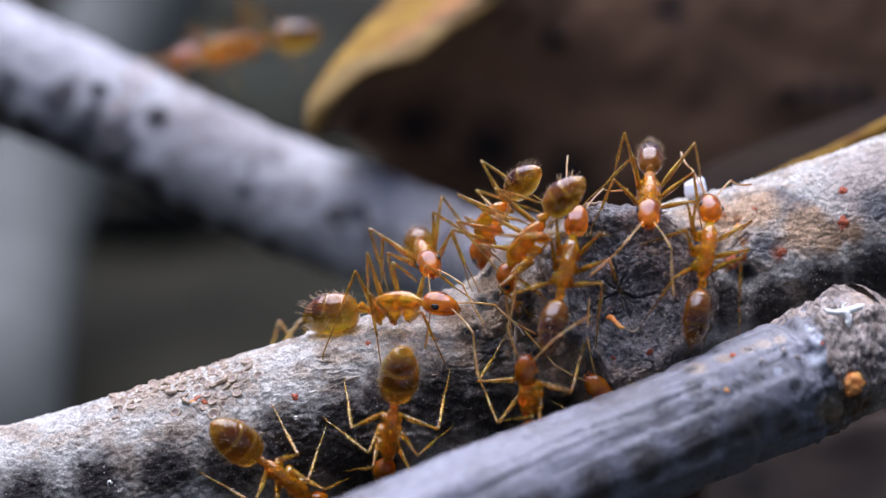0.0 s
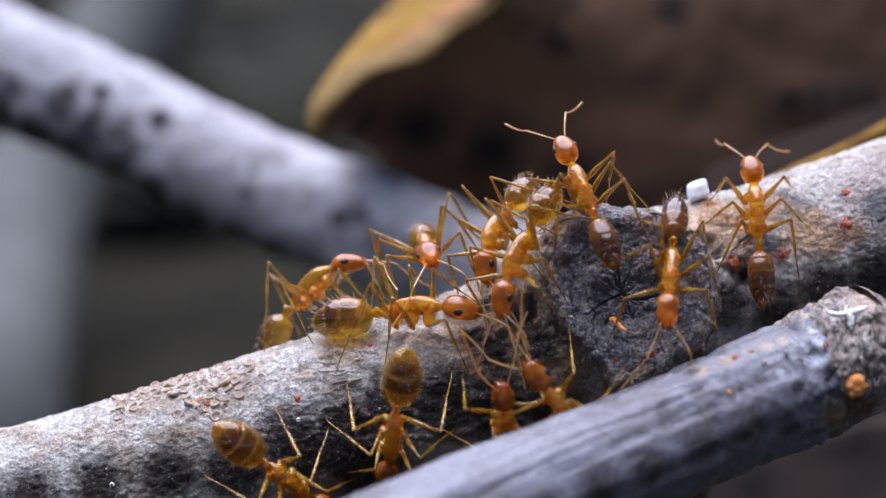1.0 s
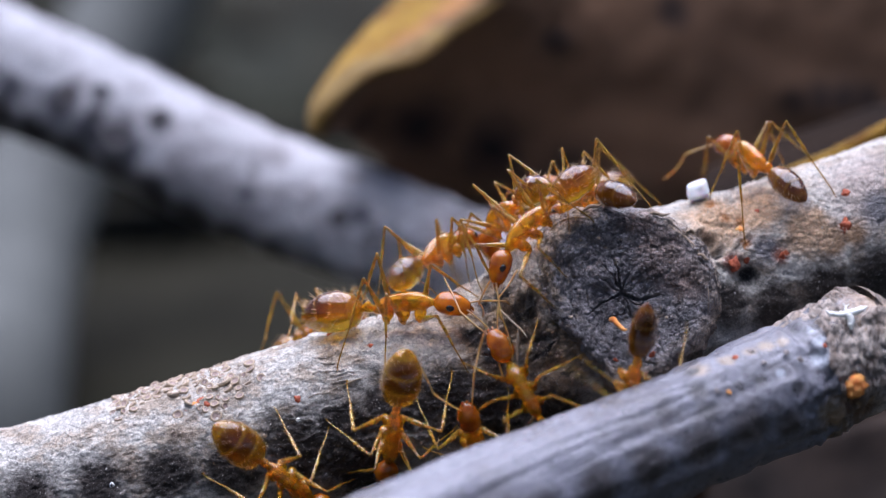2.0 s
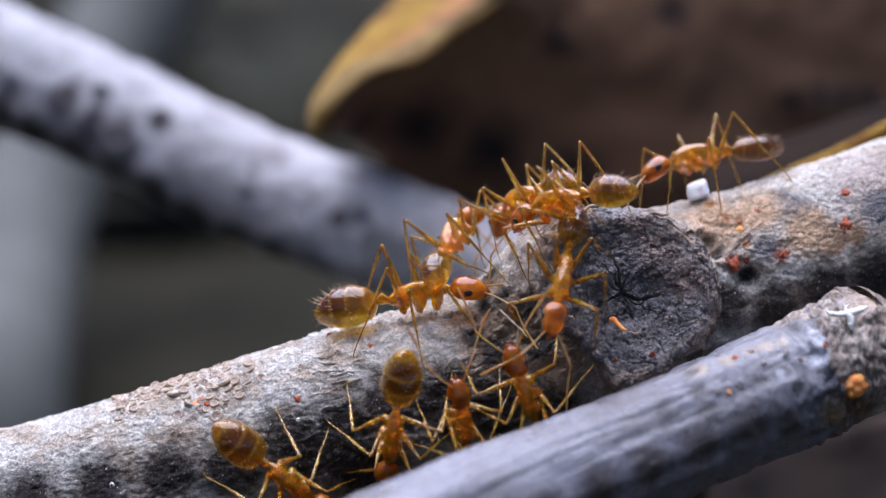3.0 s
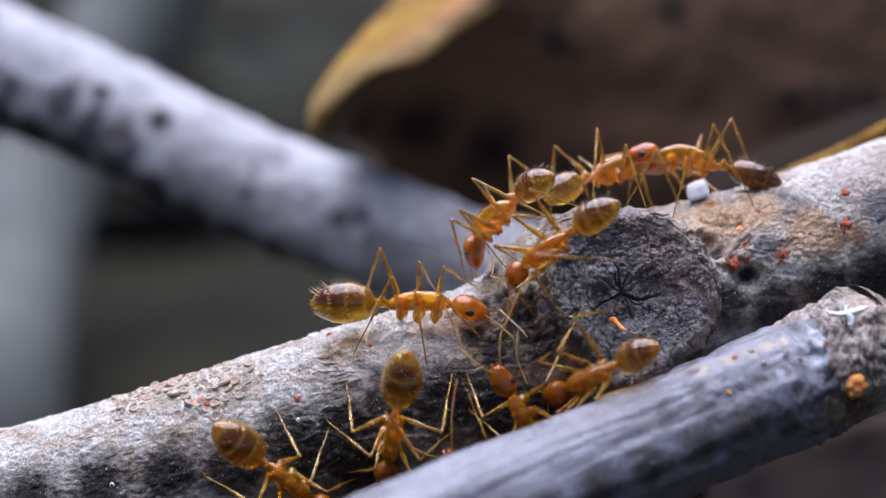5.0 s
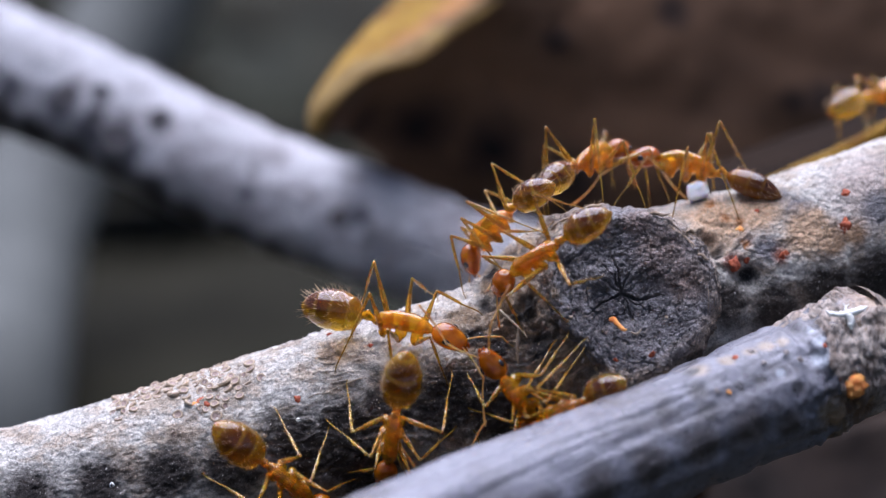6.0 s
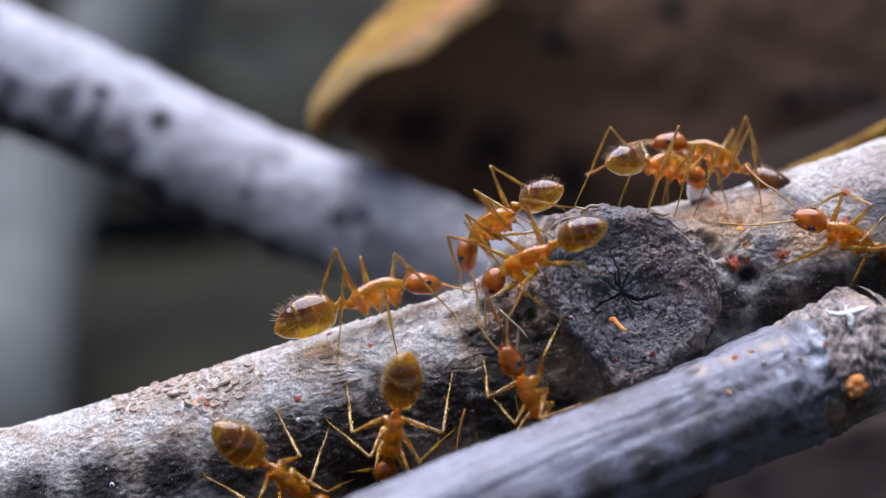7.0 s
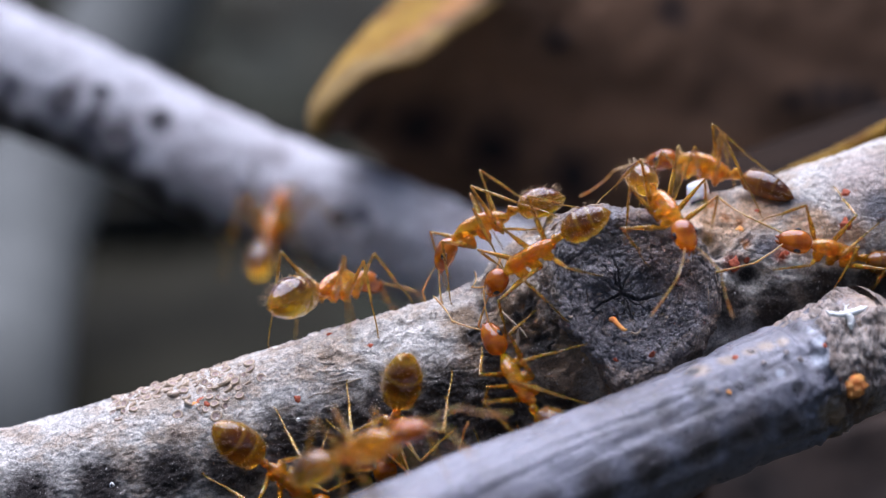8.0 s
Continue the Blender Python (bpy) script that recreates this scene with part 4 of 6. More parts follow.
def star_lichen(at, normal):
    """A flat white lichen with three forked prongs."""
    shapes = [lump(2, 0.10, 0.6)]
    prongs = (((0.0, 0.02, 0.12), (-0.22, 0.0, 0.10), (-0.50, 0.05, 0.07)), ((0.0, 0.02, 0.13), (0.20, 0.06, 0.12), (0.40, 0.12, 0.09)),
              ((0.0, 0.0, 0.14), (0.05, -0.16, 0.13), (0.02, -0.30, 0.10)), ((0.0, 0.03, 0.09), (-0.06, 0.12, 0.06), (-0.05, 0.20, 0.03)))
    for rows in prongs:
        shapes.append(tube([(x, y, 0.10, w * 0.75) for x, y, w in rows], 10, 8))
        x, y, w = rows[2]
        for dx, dy in ((0.10, 0.05), (-0.07, 0.08), (0.03, -0.09)):
            shapes.append(tube([(x, y, 0.10, w * 0.6), (x + dx * 0.6, y + dy * 0.6, 0.11, w * 0.45), (x + dx, y + dy, 0.12, 0.012)], 5, 6))
        x, y, w = rows[1]
        shapes.append(tube([(x, y, 0.10, 0.04), (x + 0.03, y + 0.10, 0.13, 0.012)], 4, 6))
    ob = part("white_lichen", join(*shapes), WHITE)
    ob.matrix_basis = seat(at, normal, 0.0, -0.05)
    tagged(ob, "tiny white forked lichen on the broken twig", "lichen")


def crumb_cluster(at, normal):
    """One knobbly lump."""
    pts, faces = ball((0, 0, 0), 1.0, 36, 25)
    out = []
    for p in pts:
        v = Vector(p)
        cell = noise.cell_vector(v * 2.6)
        k = 0.30 * (1 + 0.22 * rough_noise(v, 1.2, 2) + 0.22 * abs(noise.noise(v * 3.3)) + 0.05 * cell.x)
        out.append((v.x * k, v.y * k, v.z * k * 0.85))
    ob = part("orange_crumb", (out, faces), CRUMB)
    ob.matrix_basis = seat(at, normal, 0.0, -0.06)
    tagged(ob, "granular orange crumb stuck to the twig", "crumb")


def curl(label, rows, mat, at, normal, spin):
    ob = part("debris_curl", tube(rows, 16, 7), mat)
    ob.matrix_basis = seat(at, normal, spin)
    tagged(ob, label, "debris", "specks on the wood")


def bark_threads():
    """Wavy raised threads of loose bark and dry fibres on the branch."""
    surface = wood_surface()
    rnd = random.Random(21)
    k = 0
    while k < 9:
        x, z = rnd.uniform(-3.2, 0.9), rnd.uniform(14.6, 16.2)
        a, length = rnd.gauss(0.25, 0.35), rnd.uniform(0.35, 1.5)
        rows = []
        for i in range(7):
            u = length * (i / 6 - 0.5)
            w = 0.10 * noise.noise(Vector((u * 3.0, k * 3.7, 0)))
            hit = surface.ray_cast(Vector((x + u * math.cos(a) - w * math.sin(a), -12, z + u * math.sin(a) + w * math.cos(a))), Vector((0, 1, -0.05)))
            if hit[0] is None or hit[0].y < -3.4:
                break
            p = hit[0] + hit[1] * (0.012 + 0.05 * max(0, noise.noise(Vector((u * 2, k * 1.3, 4)))))
            rows.append((*p, 0.008 + 0.022 * rnd.random() * math.sin(math.pi * (i + 0.5) / 7)))
        k += 1
        if len(rows) == 7:
            tagged(part("bark_thread", tube(rows, 18, 5), FIBRE if rnd.random() < 0.2 else LOG_BARK), "thin loose thread of bark on the branch", "bark thread", "loose bark threads")


def bark_strands():
    """Tan strands of torn bark wound round the rounded rim of the knot."""
    surface = wood_surface()
    rnd = random.Random(31)
    for k in range(56):
        a0 = rnd.uniform(-0.75, 1.0) if k < 44 else rnd.uniform(2.0, 2.7)
        span, s = rnd.uniform(0.2, 0.55), rnd.uniform(0.86, 1.10)
        rows, turn = [], rnd.uniform(-0.16, 0.16)
        for i in range(8):
            a = a0 + span * (i / 7 - 0.5)
            rad = knot_edge(a) * (s + turn * (i / 7 - 0.5) + 0.03 * noise.noise(Vector((a * 4, k * 2.3, 0))))
            q = KNOT_AT + KNOT_SIDE * (rad * math.cos(a)) + KNOT_TOP * (rad * math.sin(a))
            hit = surface.ray_cast(q + KNOT_FACE * 2.0, -KNOT_FACE)
            if hit[0] is None or (hit[0] - q).length > 1.6:
                break
            r = (0.012 + 0.018 * ((k * 7) % 10) / 10) * math.sin(math.pi * (i + 0.6) / 8.2)
            rows.append((*(hit[0] - hit[1] * 0.006), r * 1.2))
        if len(rows) == 8:
            part("bark_strand", tube(rows, 18, 6), SPLINTER if k % 4 == 0 else KNOT_WOOD, log_thing, "torn tan strand of bark")


lichen_patch()
bark_threads()
bark_strands()
sugar_grain((6.67, 1.84, 18.94), (-0.33, 0.20, 0.92))
star_lichen((9.92, -2.77, 16.93), (0.20, -0.89, 0.42))
crumb_cluster((10.04, -3.49, 15.35), (0.66, -0.74, -0.14))
speck("dark red speck of debris on the wood", (10.34, 1.22, 19.22), (-0.06, -0.72, 0.69), 0.1, RUST, 1)
speck("rust red speck of debris on the wood", (10.30, 0.69, 18.47), (0.19, -0.94, 0.27), 0.17, RUST, 2)
speck("dark red speck of debris on the wood", (8.70, 0.28, 17.78), (0.33, -0.94, 0.02), 0.13, RUST, 3)
speck("rust red speck of debris on the wood", (7.40, -0.07, 17.63), (0.37, -0.90, 0.24), 0.16, RUST, 4)
speck("rust red speck of debris on the wood", (7.73, 0.12, 17.69), (0.41, -0.89, -0.21), 0.08, RUST, 5)
speck("dark red speck of debris on the wood", (-3.63, -1.95, 14.60), (0.07, -0.86, 0.51), 0.08, RUST, 6)
speck("dark red speck of debris on the wood", (4.26, -2.28, 15.66), (-0.18, -0.77, -0.61), 0.09, RUST, 7)
speck("rust red speck of debris on the wood", (5.20, -2.26, 15.81), (0.69, -0.64, -0.32), 0.1, RUST, 8)
speck("dark red speck of debris on the wood", (-2.90, -0.11, 15.83), (-0.28, -0.05, 0.96), 0.075, RUST, 9)
speck("dark red speck of debris on the wood", (-1.84, -1.06, 15.74), (-0.44, -0.71, 0.55), 0.08, RUST, 10)
speck("rust red speck of debris on the wood", (-6.10, -1.45, 14.41), (-0.24, -0.69, 0.68), 0.11, RUST, 11)
speck("orange speck of debris on the wood", (-6.24, -1.50, 14.34), (-0.10, -0.70, 0.71), 0.07, CRUMB, 12)
speck("rust red speck of debris on the wood", (-5.94, -1.57, 14.37), (-0.15, -0.79, 0.59), 0.07, RUST, 13)
speck("rust red speck of debris on the wood", (9.76, -3.68, 15.53), (0.72, -0.69, -0.03), 0.1, RUST, 14)
speck("orange speck of debris on the wood", (7.13, -3.65, 16.09), (0.02, -0.59, 0.81), 0.07, RUST, 15, 0.12)
speck("yellow speck of debris on the wood", (6.90, -4.56, 15.46), (0.21, -0.67, 0.71), 0.06, CRUMB, 16, 0.15)
speck("orange speck of debris on the wood", (7.60, 0.66, 18.39), (0.07, -0.75, 0.66), 0.1, CRUMB, 17)
speck("rust red speck of debris on the wood", (8.06, 1.09, 18.79), (-0.02, -0.41, 0.91), 0.06, RUST, 18)
speck("white speck of debris on the wood", (-8.27, -2.49, 12.52), (-0.08, -1.00, 0.04), 0.06, WHITE, 19)
speck("white speck of debris on the wood", (-3.61, -2.21, 14.13), (-0.10, -0.83, 0.54), 0.05, WHITE, 20)
speck("dark red speck of debris on the wood", (9.32, -3.47, 16.35), (0.55, -0.50, 0.67), 0.06, RUST, 21)
speck("pale speck of debris on the wood", (-4.43, -2.24, 13.73), (0.20, -0.97, 0.16), 0.05, FIBRE, 22)
speck("dark red speck of debris on the wood", (5.64, -2.08, 15.58), (0.10, -0.95, -0.29), 0.06, RUST, 23)
speck("pale speck of debris on the wood", (3.89, -1.37, 18.59), (-0.41, -0.91, 0.05), 0.04, FIBRE, 25)
speck("pale speck of debris on the wood", (5.56, -1.98, 16.71), (0.15, -0.75, 0.64), 0.04, FIBRE, 26)
speck("pale speck of debris on the wood", (3.17, -2.13, 16.75), (-0.09, -0.53, 0.84), 0.05, FIBRE, 27)
curl("curled orange shred of bark on the knot", [(-0.28, 0.10, 0.06, 0.05), (-0.18, 0.12, 0.10, 0.075), (0.0, 0.0, 0.08, 0.06), (0.2, -0.12, 0.06, 0.05), (0.3, -0.10, 0.05, 0.02)], CRUMB, (4.36, -2.20, 16.52), (-0.31, -0.49, 0.81), 0.0)
curl("pale curled shred on the knot", [(-0.14, 0.0, 0.03, 0.02), (0.0, -0.05, 0.06, 0.035), (0.12, 0.06, 0.08, 0.02)], FIBRE, (4.78, -2.23, 16.40), (0.29, -0.96, 0.04), 0.0)
curl("dry cream plant fibre lying on the bark", [(-0.45, 0.25, 0.05, 0.03), (-0.1, 0.05, 0.08, 0.03), (0.25, -0.15, 0.08, 0.03), (0.45, -0.32, 0.08, 0.02)], FIBRE, (1.81, -1.38, 16.43), (-0.58, -0.80, 0.15), 0.0)
curl("dry cream plant fibre lying on the bark", [(0.02, 0.5, 0.10, 0.02), (0.0, 0.1, 0.08, 0.04), (-0.02, -0.3, 0.06, 0.03), (0.0, -0.5, 0.05, 0.01)], FIBRE, (1.92, -1.73, 15.93), (-0.67, -0.74, 0.02), 0.0)
speck("small raised pore on the twig bark", (8.37, -3.55, 16.20), (0.01, -0.50, 0.87), 0.075, POR, 41, 0.16)
speck("small raised pore on the twig bark", (8.70, -3.70, 16.07), (0.17, -0.78, 0.61), 0.075, POR, 16, 0.16)
speck("small raised pore on the twig bark", (7.81, -3.80, 16.01), (0.02, -0.42, 0.91), 0.075, POR, 2, 0.16)
speck("small raised pore on the twig bark", (7.54, -3.46, 16.21), (0.04, -0.52, 0.86), 0.075, POR, 30, 0.16)
speck("small raised pore on the twig bark", (6.62, -4.62, 15.51), (0.24, -0.69, 0.69), 0.075, POR, 20, 0.16)
curl("splinter of torn bark on the rim of the knot", [(-0.22, 0.00, 0.00, 0.03), (-0.07, 0.03, 0.06, 0.05), (0.08, -0.02, 0.05, 0.045), (0.22, 0.02, 0.09, 0.010)], SPLINTER, (6.22, -0.70, 18.58), (0.44, 0.07, 0.89), -0.70)
curl("splinter of torn bark on the rim of the knot", [(-0.16, 0.00, 0.00, 0.03), (-0.05, 0.03, 0.06, 0.05), (0.06, -0.02, 0.05, 0.045), (0.16, 0.02, 0.09, 0.010)], SPLINTER, (6.48, -1.23, 18.04), (0.68, -0.14, 0.72), -1.20)
curl("splinter of torn bark on the rim of the knot", [(-0.29, 0.00, 0.00, 0.03), (-0.09, 0.03, 0.06, 0.05), (0.10, -0.02, 0.05, 0.045), (0.29, 0.02, 0.09, 0.010)], SPLINTER, (5.40, -0.74, 19.03), (0.09, -0.46, 0.88), -0.20)
curl("splinter of torn bark on the rim of the knot", [(-0.28, 0.00, 0.00, 0.03), (-0.08, 0.03, 0.06, 0.05), (0.10, -0.02, 0.05, 0.045), (0.28, 0.02, 0.09, 0.010)], SPLINTER, (3.77, -0.77, 19.22), (0.04, -0.21, 0.98), 0.30)


# ---- ants ----
FEMUR = (1.15, 1.25, 1.55)
SHIN = (1.65, 1.9, 2.35)
HIPS = ((0.40, 0.22, -0.40), (-0.02, 0.22, -0.42), (-0.42, 0.21, -0.38))
REST = ((1.55, 1.05), (0.10, 1.65), (-1.65, 1.25))


def leg_shapes():
    out = []
    for lf, ls in zip(FEMUR, SHIN):
        f = tube([(-0.05, 0, 0.01, 0.045), (0.0, 0, 0, 0.055), (0.10, 0, 0, 0.048), (lf * 0.35, 0, 0.02, 0.074), (lf * 0.75, 0, 0.01, 0.039), (lf, 0, 0, 0.036)], 16, 8)
        k = ls * 0.52
        s = tube([(-0.01, 0, 0, 0.034), (0.1, 0, 0, 0.034), (k * 0.6, 0, 0.01, 0.039), (k, 0, 0, 0.030), (k + 0.06, 0, 0, 0.020), (ls * 0.8, 0, 0.03, 0.018), (ls * 0.93, 0, 0.03, 0.015), (ls, 0, 0, 0.013)], 20, 7)
        spur = tube([(k - 0.02, 0, 0, 0.012), (k + 0.08, 0.03, -0.06, 0.008), (k + 0.14, 0.05, -0.09, 0.003)], 4, 4)
        claw = tube([(ls - 0.02, 0, 0, 0.012), (ls + 0.03, 0.03, 0.02, 0.007), (ls + 0.03, 0.05, -0.03, 0.002)], 4, 4)
        rnd = random.Random(int(lf * 100))
        hairs = []
        for where, top, r in ((f, lf, 0.05), (s, k, 0.034)):
            tufts = []
            for _ in range(16):
                x, a = rnd.uniform(0.1, top), rnd.uniform(0, 6.28)
                c, d = math.cos(a), math.sin(a)
                tufts.append(tube([(x, c * r * 0.8, d * r * 0.8, 0.004), (x + 0.05, c * (r + 0.07), d * (r + 0.07), 0.0015)], 2, 3))
            hairs.append(join(*tufts))
        out.append((join(f, hairs[0]), join(s, spur, claw, hairs[1])))
    return out


LEGS = leg_shapes()
THORAX_SHAPE = loft([(-0.76, -0.14, 0.05, 0.05), (-0.70, -0.13, 0.13, 0.12), (-0.50, -0.06, 0.20, 0.21), (-0.25, -0.005, 0.21, 0.255), (0.0, 0.03, 0.205, 0.265),
                     (0.25, 0.04, 0.23, 0.26), (0.48, 0.03, 0.22, 0.215), (0.68, -0.01, 0.14, 0.135), (0.80, -0.03, 0.075, 0.075)], 20, 60)


def sutured(shape):
    """Two shallow grooves across the back."""
    pts = []
    for x, y, z in shape[0]:
        k = 1 - 0.03 * math.exp(-((x - 0.13) / 0.035) ** 2) - 0.025 * math.exp(-((x + 0.24) / 0.035) ** 2)
        pts.append((x, y * k, 0.02 + (z - 0.02) * k))
    return pts, shape[1]


THORAX_SHAPE = sutured(([(x, y * 0.90, z) for x, y, z in THORAX_SHAPE[0]], THORAX_SHAPE[1]))
COXAE = [tube([(top, side * 0.08, -0.06, 0.11), (top * 0.6 + x * 0.4, side * 0.14, -0.20, 0.15), (x, side * y * 0.95, z + 0.10, 0.115), (x, side * y, z + 0.01, 0.075)], 14, 12)
         for (x, y, z), top in zip(HIPS, (0.46, 0.06, -0.36)) for side in (1, -1)]
HEAD_SHAPE = loft([(-0.02, 0, 0.05, 0.05), (0.03, 0, 0.17, 0.15), (0.14, 0.01, 0.30, 0.26), (0.34, 0.02, 0.365, 0.31), (0.56, 0.01, 0.35, 0.29), (0.76, -0.01, 0.285, 0.245), (0.90, -0.03, 0.205, 0.17), (0.97, -0.04, 0.09, 0.07)], 22, 24)
PETIOLE_SHAPE = loft([(-0.26, 0.0, 0.05, 0.05), (-0.16, 0.02, 0.09, 0.10), (-0.06, 0.07, 0.11, 0.17), (0.03, 0.04, 0.09, 0.11), (0.16, 0.0, 0.06, 0.06)], 12, 14)


def gaster_shape(n=26, count=70):
    """Overlapping plates, each ending in a small step."""
    s = spline([(0.0, 0, 0.07, 0.07), (0.06, 0, 0.22, 0.20), (0.22, 0.0, 0.42, 0.40), (0.50, 0.02, 0.54, 0.50), (0.85, 0.02, 0.56, 0.52), (1.18, 0.0, 0.48, 0.44), (1.45, -0.03, 0.31, 0.29), (1.62, -0.06, 0.13, 0.12), (1.68, -0.07, 0.03, 0.03)], count)
    pts = []
    for x, z, w, h in s:
        step = ((x * 2.3 + 0.38) % 1.0) * 0.022
        for j in range(n):
            a = 2 * math.pi * j / n
            pts.append((-x, (w + step * min(1, w * 4)) * math.cos(a), z + (h + step * min(1, h * 4)) * math.sin(a)))
    return [p for p in pts], [tuple(reversed(f)) for f in rings(count, n, True)]


def bristle_shape(seed, count=95):
    """Short stiff hairs over the hind half of the gaster."""
    rnd = random.Random(seed)
    shapes = []
    for _ in range(count):
        x = rnd.uniform(0.15, 1.55)
        a = rnd.uniform(-0.4, math.pi + 0.4)
        w = 0.585 * math.sqrt(max(0.03, 1 - ((x - 0.76) / 0.92) ** 2))
        base = Vector((-x, w * math.cos(a), 0.01 + w * 0.96 * math.sin(a)))
        out = Vector((-(x - 0.55) * 0.9, math.cos(a), math.sin(a))).normalized()
        tip = base + out * rnd.uniform(0.10, 0.20) + Vector((-0.07, 0, 0))
        base = base - out * 0.03
        o = out.orthogonal().normalized()
        p = out.cross(o)
        r = 0.0062
        shapes.append(([tuple(base + o * r), tuple(base - o * r * 0.5 + p * r), tuple(base - o * r * 0.5 - p * r), tuple(tip)], [(0, 1, 3), (1, 2, 3), (2, 0, 3)]))
    return join(*shapes)


GASTER_SHAPE, BRISTLES = gaster_shape(), bristle_shape(4)
ANTENNA_SHAPE = tube([(0, 0, 0, 0.026), (0.12, 0, 0.01, 0.022), (0.5, 0.04, 0.05, 0.025), (1.0, 0.05, 0.05, 0.032), (1.1, 0.04, 0.02, 0.024), (1.18, 0.01, -0.05, 0.023), (1.5, -0.11, -0.24, 0.027), (1.85, -0.23, -0.38, 0.032), (2.14, -0.33, -0.45, 0.029), (2.2, -0.35, -0.46, 0.010)], 40, 8)
MESHES = {}


def shared(name, shape, mat, parent, m, label=""):
    """Alike parts of all ants share their meshes."""
    key = (name, id(shape), mat.name)
    if key not in MESHES:
        ob = part(name, shape, mat, parent, label)
        MESHES[key] = ob.data
    else:
        ob = new(name, MESHES[key])
        ob.parent = parent
        if label:
            ob["label"] = label
    ob.matrix_basis = m
    return ob


MANDIBLE_SHAPE = tube([(0, 0, 0, 0.06), (0.06, 0.03, -0.02, 0.05), (0.12, 0.0, -0.04, 0.03), (0.14, -0.04, -0.05, 0.008)], 8, 7)
EYE_SHAPE = ball((0, 0, 0), (0.115, 0.055, 0.10), 14, 9)


def ant(label, head=(0, 20, 0), gaster=(0, -6), antennae=((30, -12), (-30, -12)), plump=0.76, size=1.0, brown=False):
    """head: turn, droop and roll of the head in degrees; gaster: turn and lift of the gaster;
    antennae: for each side its turn outwards and its lift; plump: how full the gaster is."""
    a = thing("ant", label, "ant", "ants on the branches")
    a.scale = (size, size, size)
    shared("thorax", THORAX_SHAPE, BODY, a, mm_pose(0, 0, 0))
    shared("petiole", PETIOLE_SHAPE, BODY, a, mm_pose(-0.84, 0, -0.12, 0, 10, 0))
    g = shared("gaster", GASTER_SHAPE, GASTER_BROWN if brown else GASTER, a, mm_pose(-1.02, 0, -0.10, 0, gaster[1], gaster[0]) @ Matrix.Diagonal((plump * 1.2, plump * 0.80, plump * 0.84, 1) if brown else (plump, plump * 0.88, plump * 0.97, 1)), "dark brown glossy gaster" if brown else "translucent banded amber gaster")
    shared("bristles", BRISTLES, BRISTLE, g, mm_pose(0, 0, 0))["kind"] = "stuff"
    h = shared("head", HEAD_SHAPE, HEAD, a, mm_pose(0.80, 0, 0.0, head[2], head[1], head[0]) @ Matrix.Diagonal((0.92, 0.85, 0.88, 1)), "glossy orange-red head")
    feelers = []
    for i, side in enumerate((1, -1)):
        shared("eye", EYE_SHAPE, EYE_BLACK, h, mm_pose(0.47, side * 0.325, 0.10, 0, 0, -side * 8), "black compound eye")
        shared("mandible", MANDIBLE_SHAPE, JAW, h, mm_pose(0.90, side * 0.09, -0.05, 0, 0, -side * 10))
        turn, lift = antennae[i]
        f = shared("antenna", ANTENNA_SHAPE, FEELER, h, mm_pose(0.82, side * 0.12, 0.07, 0 if side > 0 else 180, -lift, turn), "thin elbowed antenna")
        if side < 0:
            f.matrix_basis = mm_pose(0.82, side * 0.12, 0.07, 0, -lift, turn)
        feelers.append(f)
    for shape in COXAE:
        shared("coxa", shape, BODY, a, mm_pose(0, 0, 0))
    legs = []
    for i in range(3):
        for side in (1, -1):
            thigh = shared("leg", LEGS[i][0], LIMB, a, mm_pose(HIPS[i][0], side * HIPS[i][1], HIPS[i][2]), "long thin honey-coloured leg")
            shin = shared("shin", LEGS[i][1], LIMB, thigh, mm_pose(FEMUR[i], 0, 0))
            legs.append((i, side, thigh, shin))
    return {"ant": a, "head": h, "feelers": feelers, "legs": legs, "antennae": antennae}


def stand(at, ahead, up):
    """The pose of an ant: its middle in millimetres, its forward and its upward direction."""
    x = Vector(ahead).normalized()
    z = Vector(up)
    z = (z - x * z.dot(x)).normalized()
    y = z.cross(x)
    m = Matrix((x, y, z)).transposed().to_4x4()
    m.translation = Vector(at) * MM
    return m


def leg_poses(i, side, foot):
    """Poses of thigh and shin, in millimetres of the ant's and the thigh's space, that set the foot down."""
    hip = Vector((HIPS[i][0], side * HIPS[i][1], HIPS[i][2]))
    lf, ls = FEMUR[i], SHIN[i]
    reach = foot - hip
    d = max(abs(ls - lf) + 0.35, min(lf + ls - 0.06, reach.length))
    line = reach.normalized()
    c = max(-1, min(1, (lf * lf + d * d - ls * ls) / (2 * lf * d)))
    pole = Vector((0.15 * (1 - i), side * 0.25, 1.0))
    pole = (pole - line * pole.dot(line)).normalized()
    knee = hip + line * (lf * c) + pole * (lf * math.sqrt(1 - c * c))
    x = (knee - hip).normalized()
    y = pole.cross(line).normalized()
    z = x.cross(y)
    m1 = Matrix((x, y, z)).transposed().to_4x4()
    end = hip + line * d
    w = m1.to_3x3().inverted() @ (end - knee).normalized()
    turn = math.atan2(-w.z, w.x)
    m1.translation = hip * MM
    return m1, pose(lf * MM, 0, 0, 0, math.degrees(turn), 0)


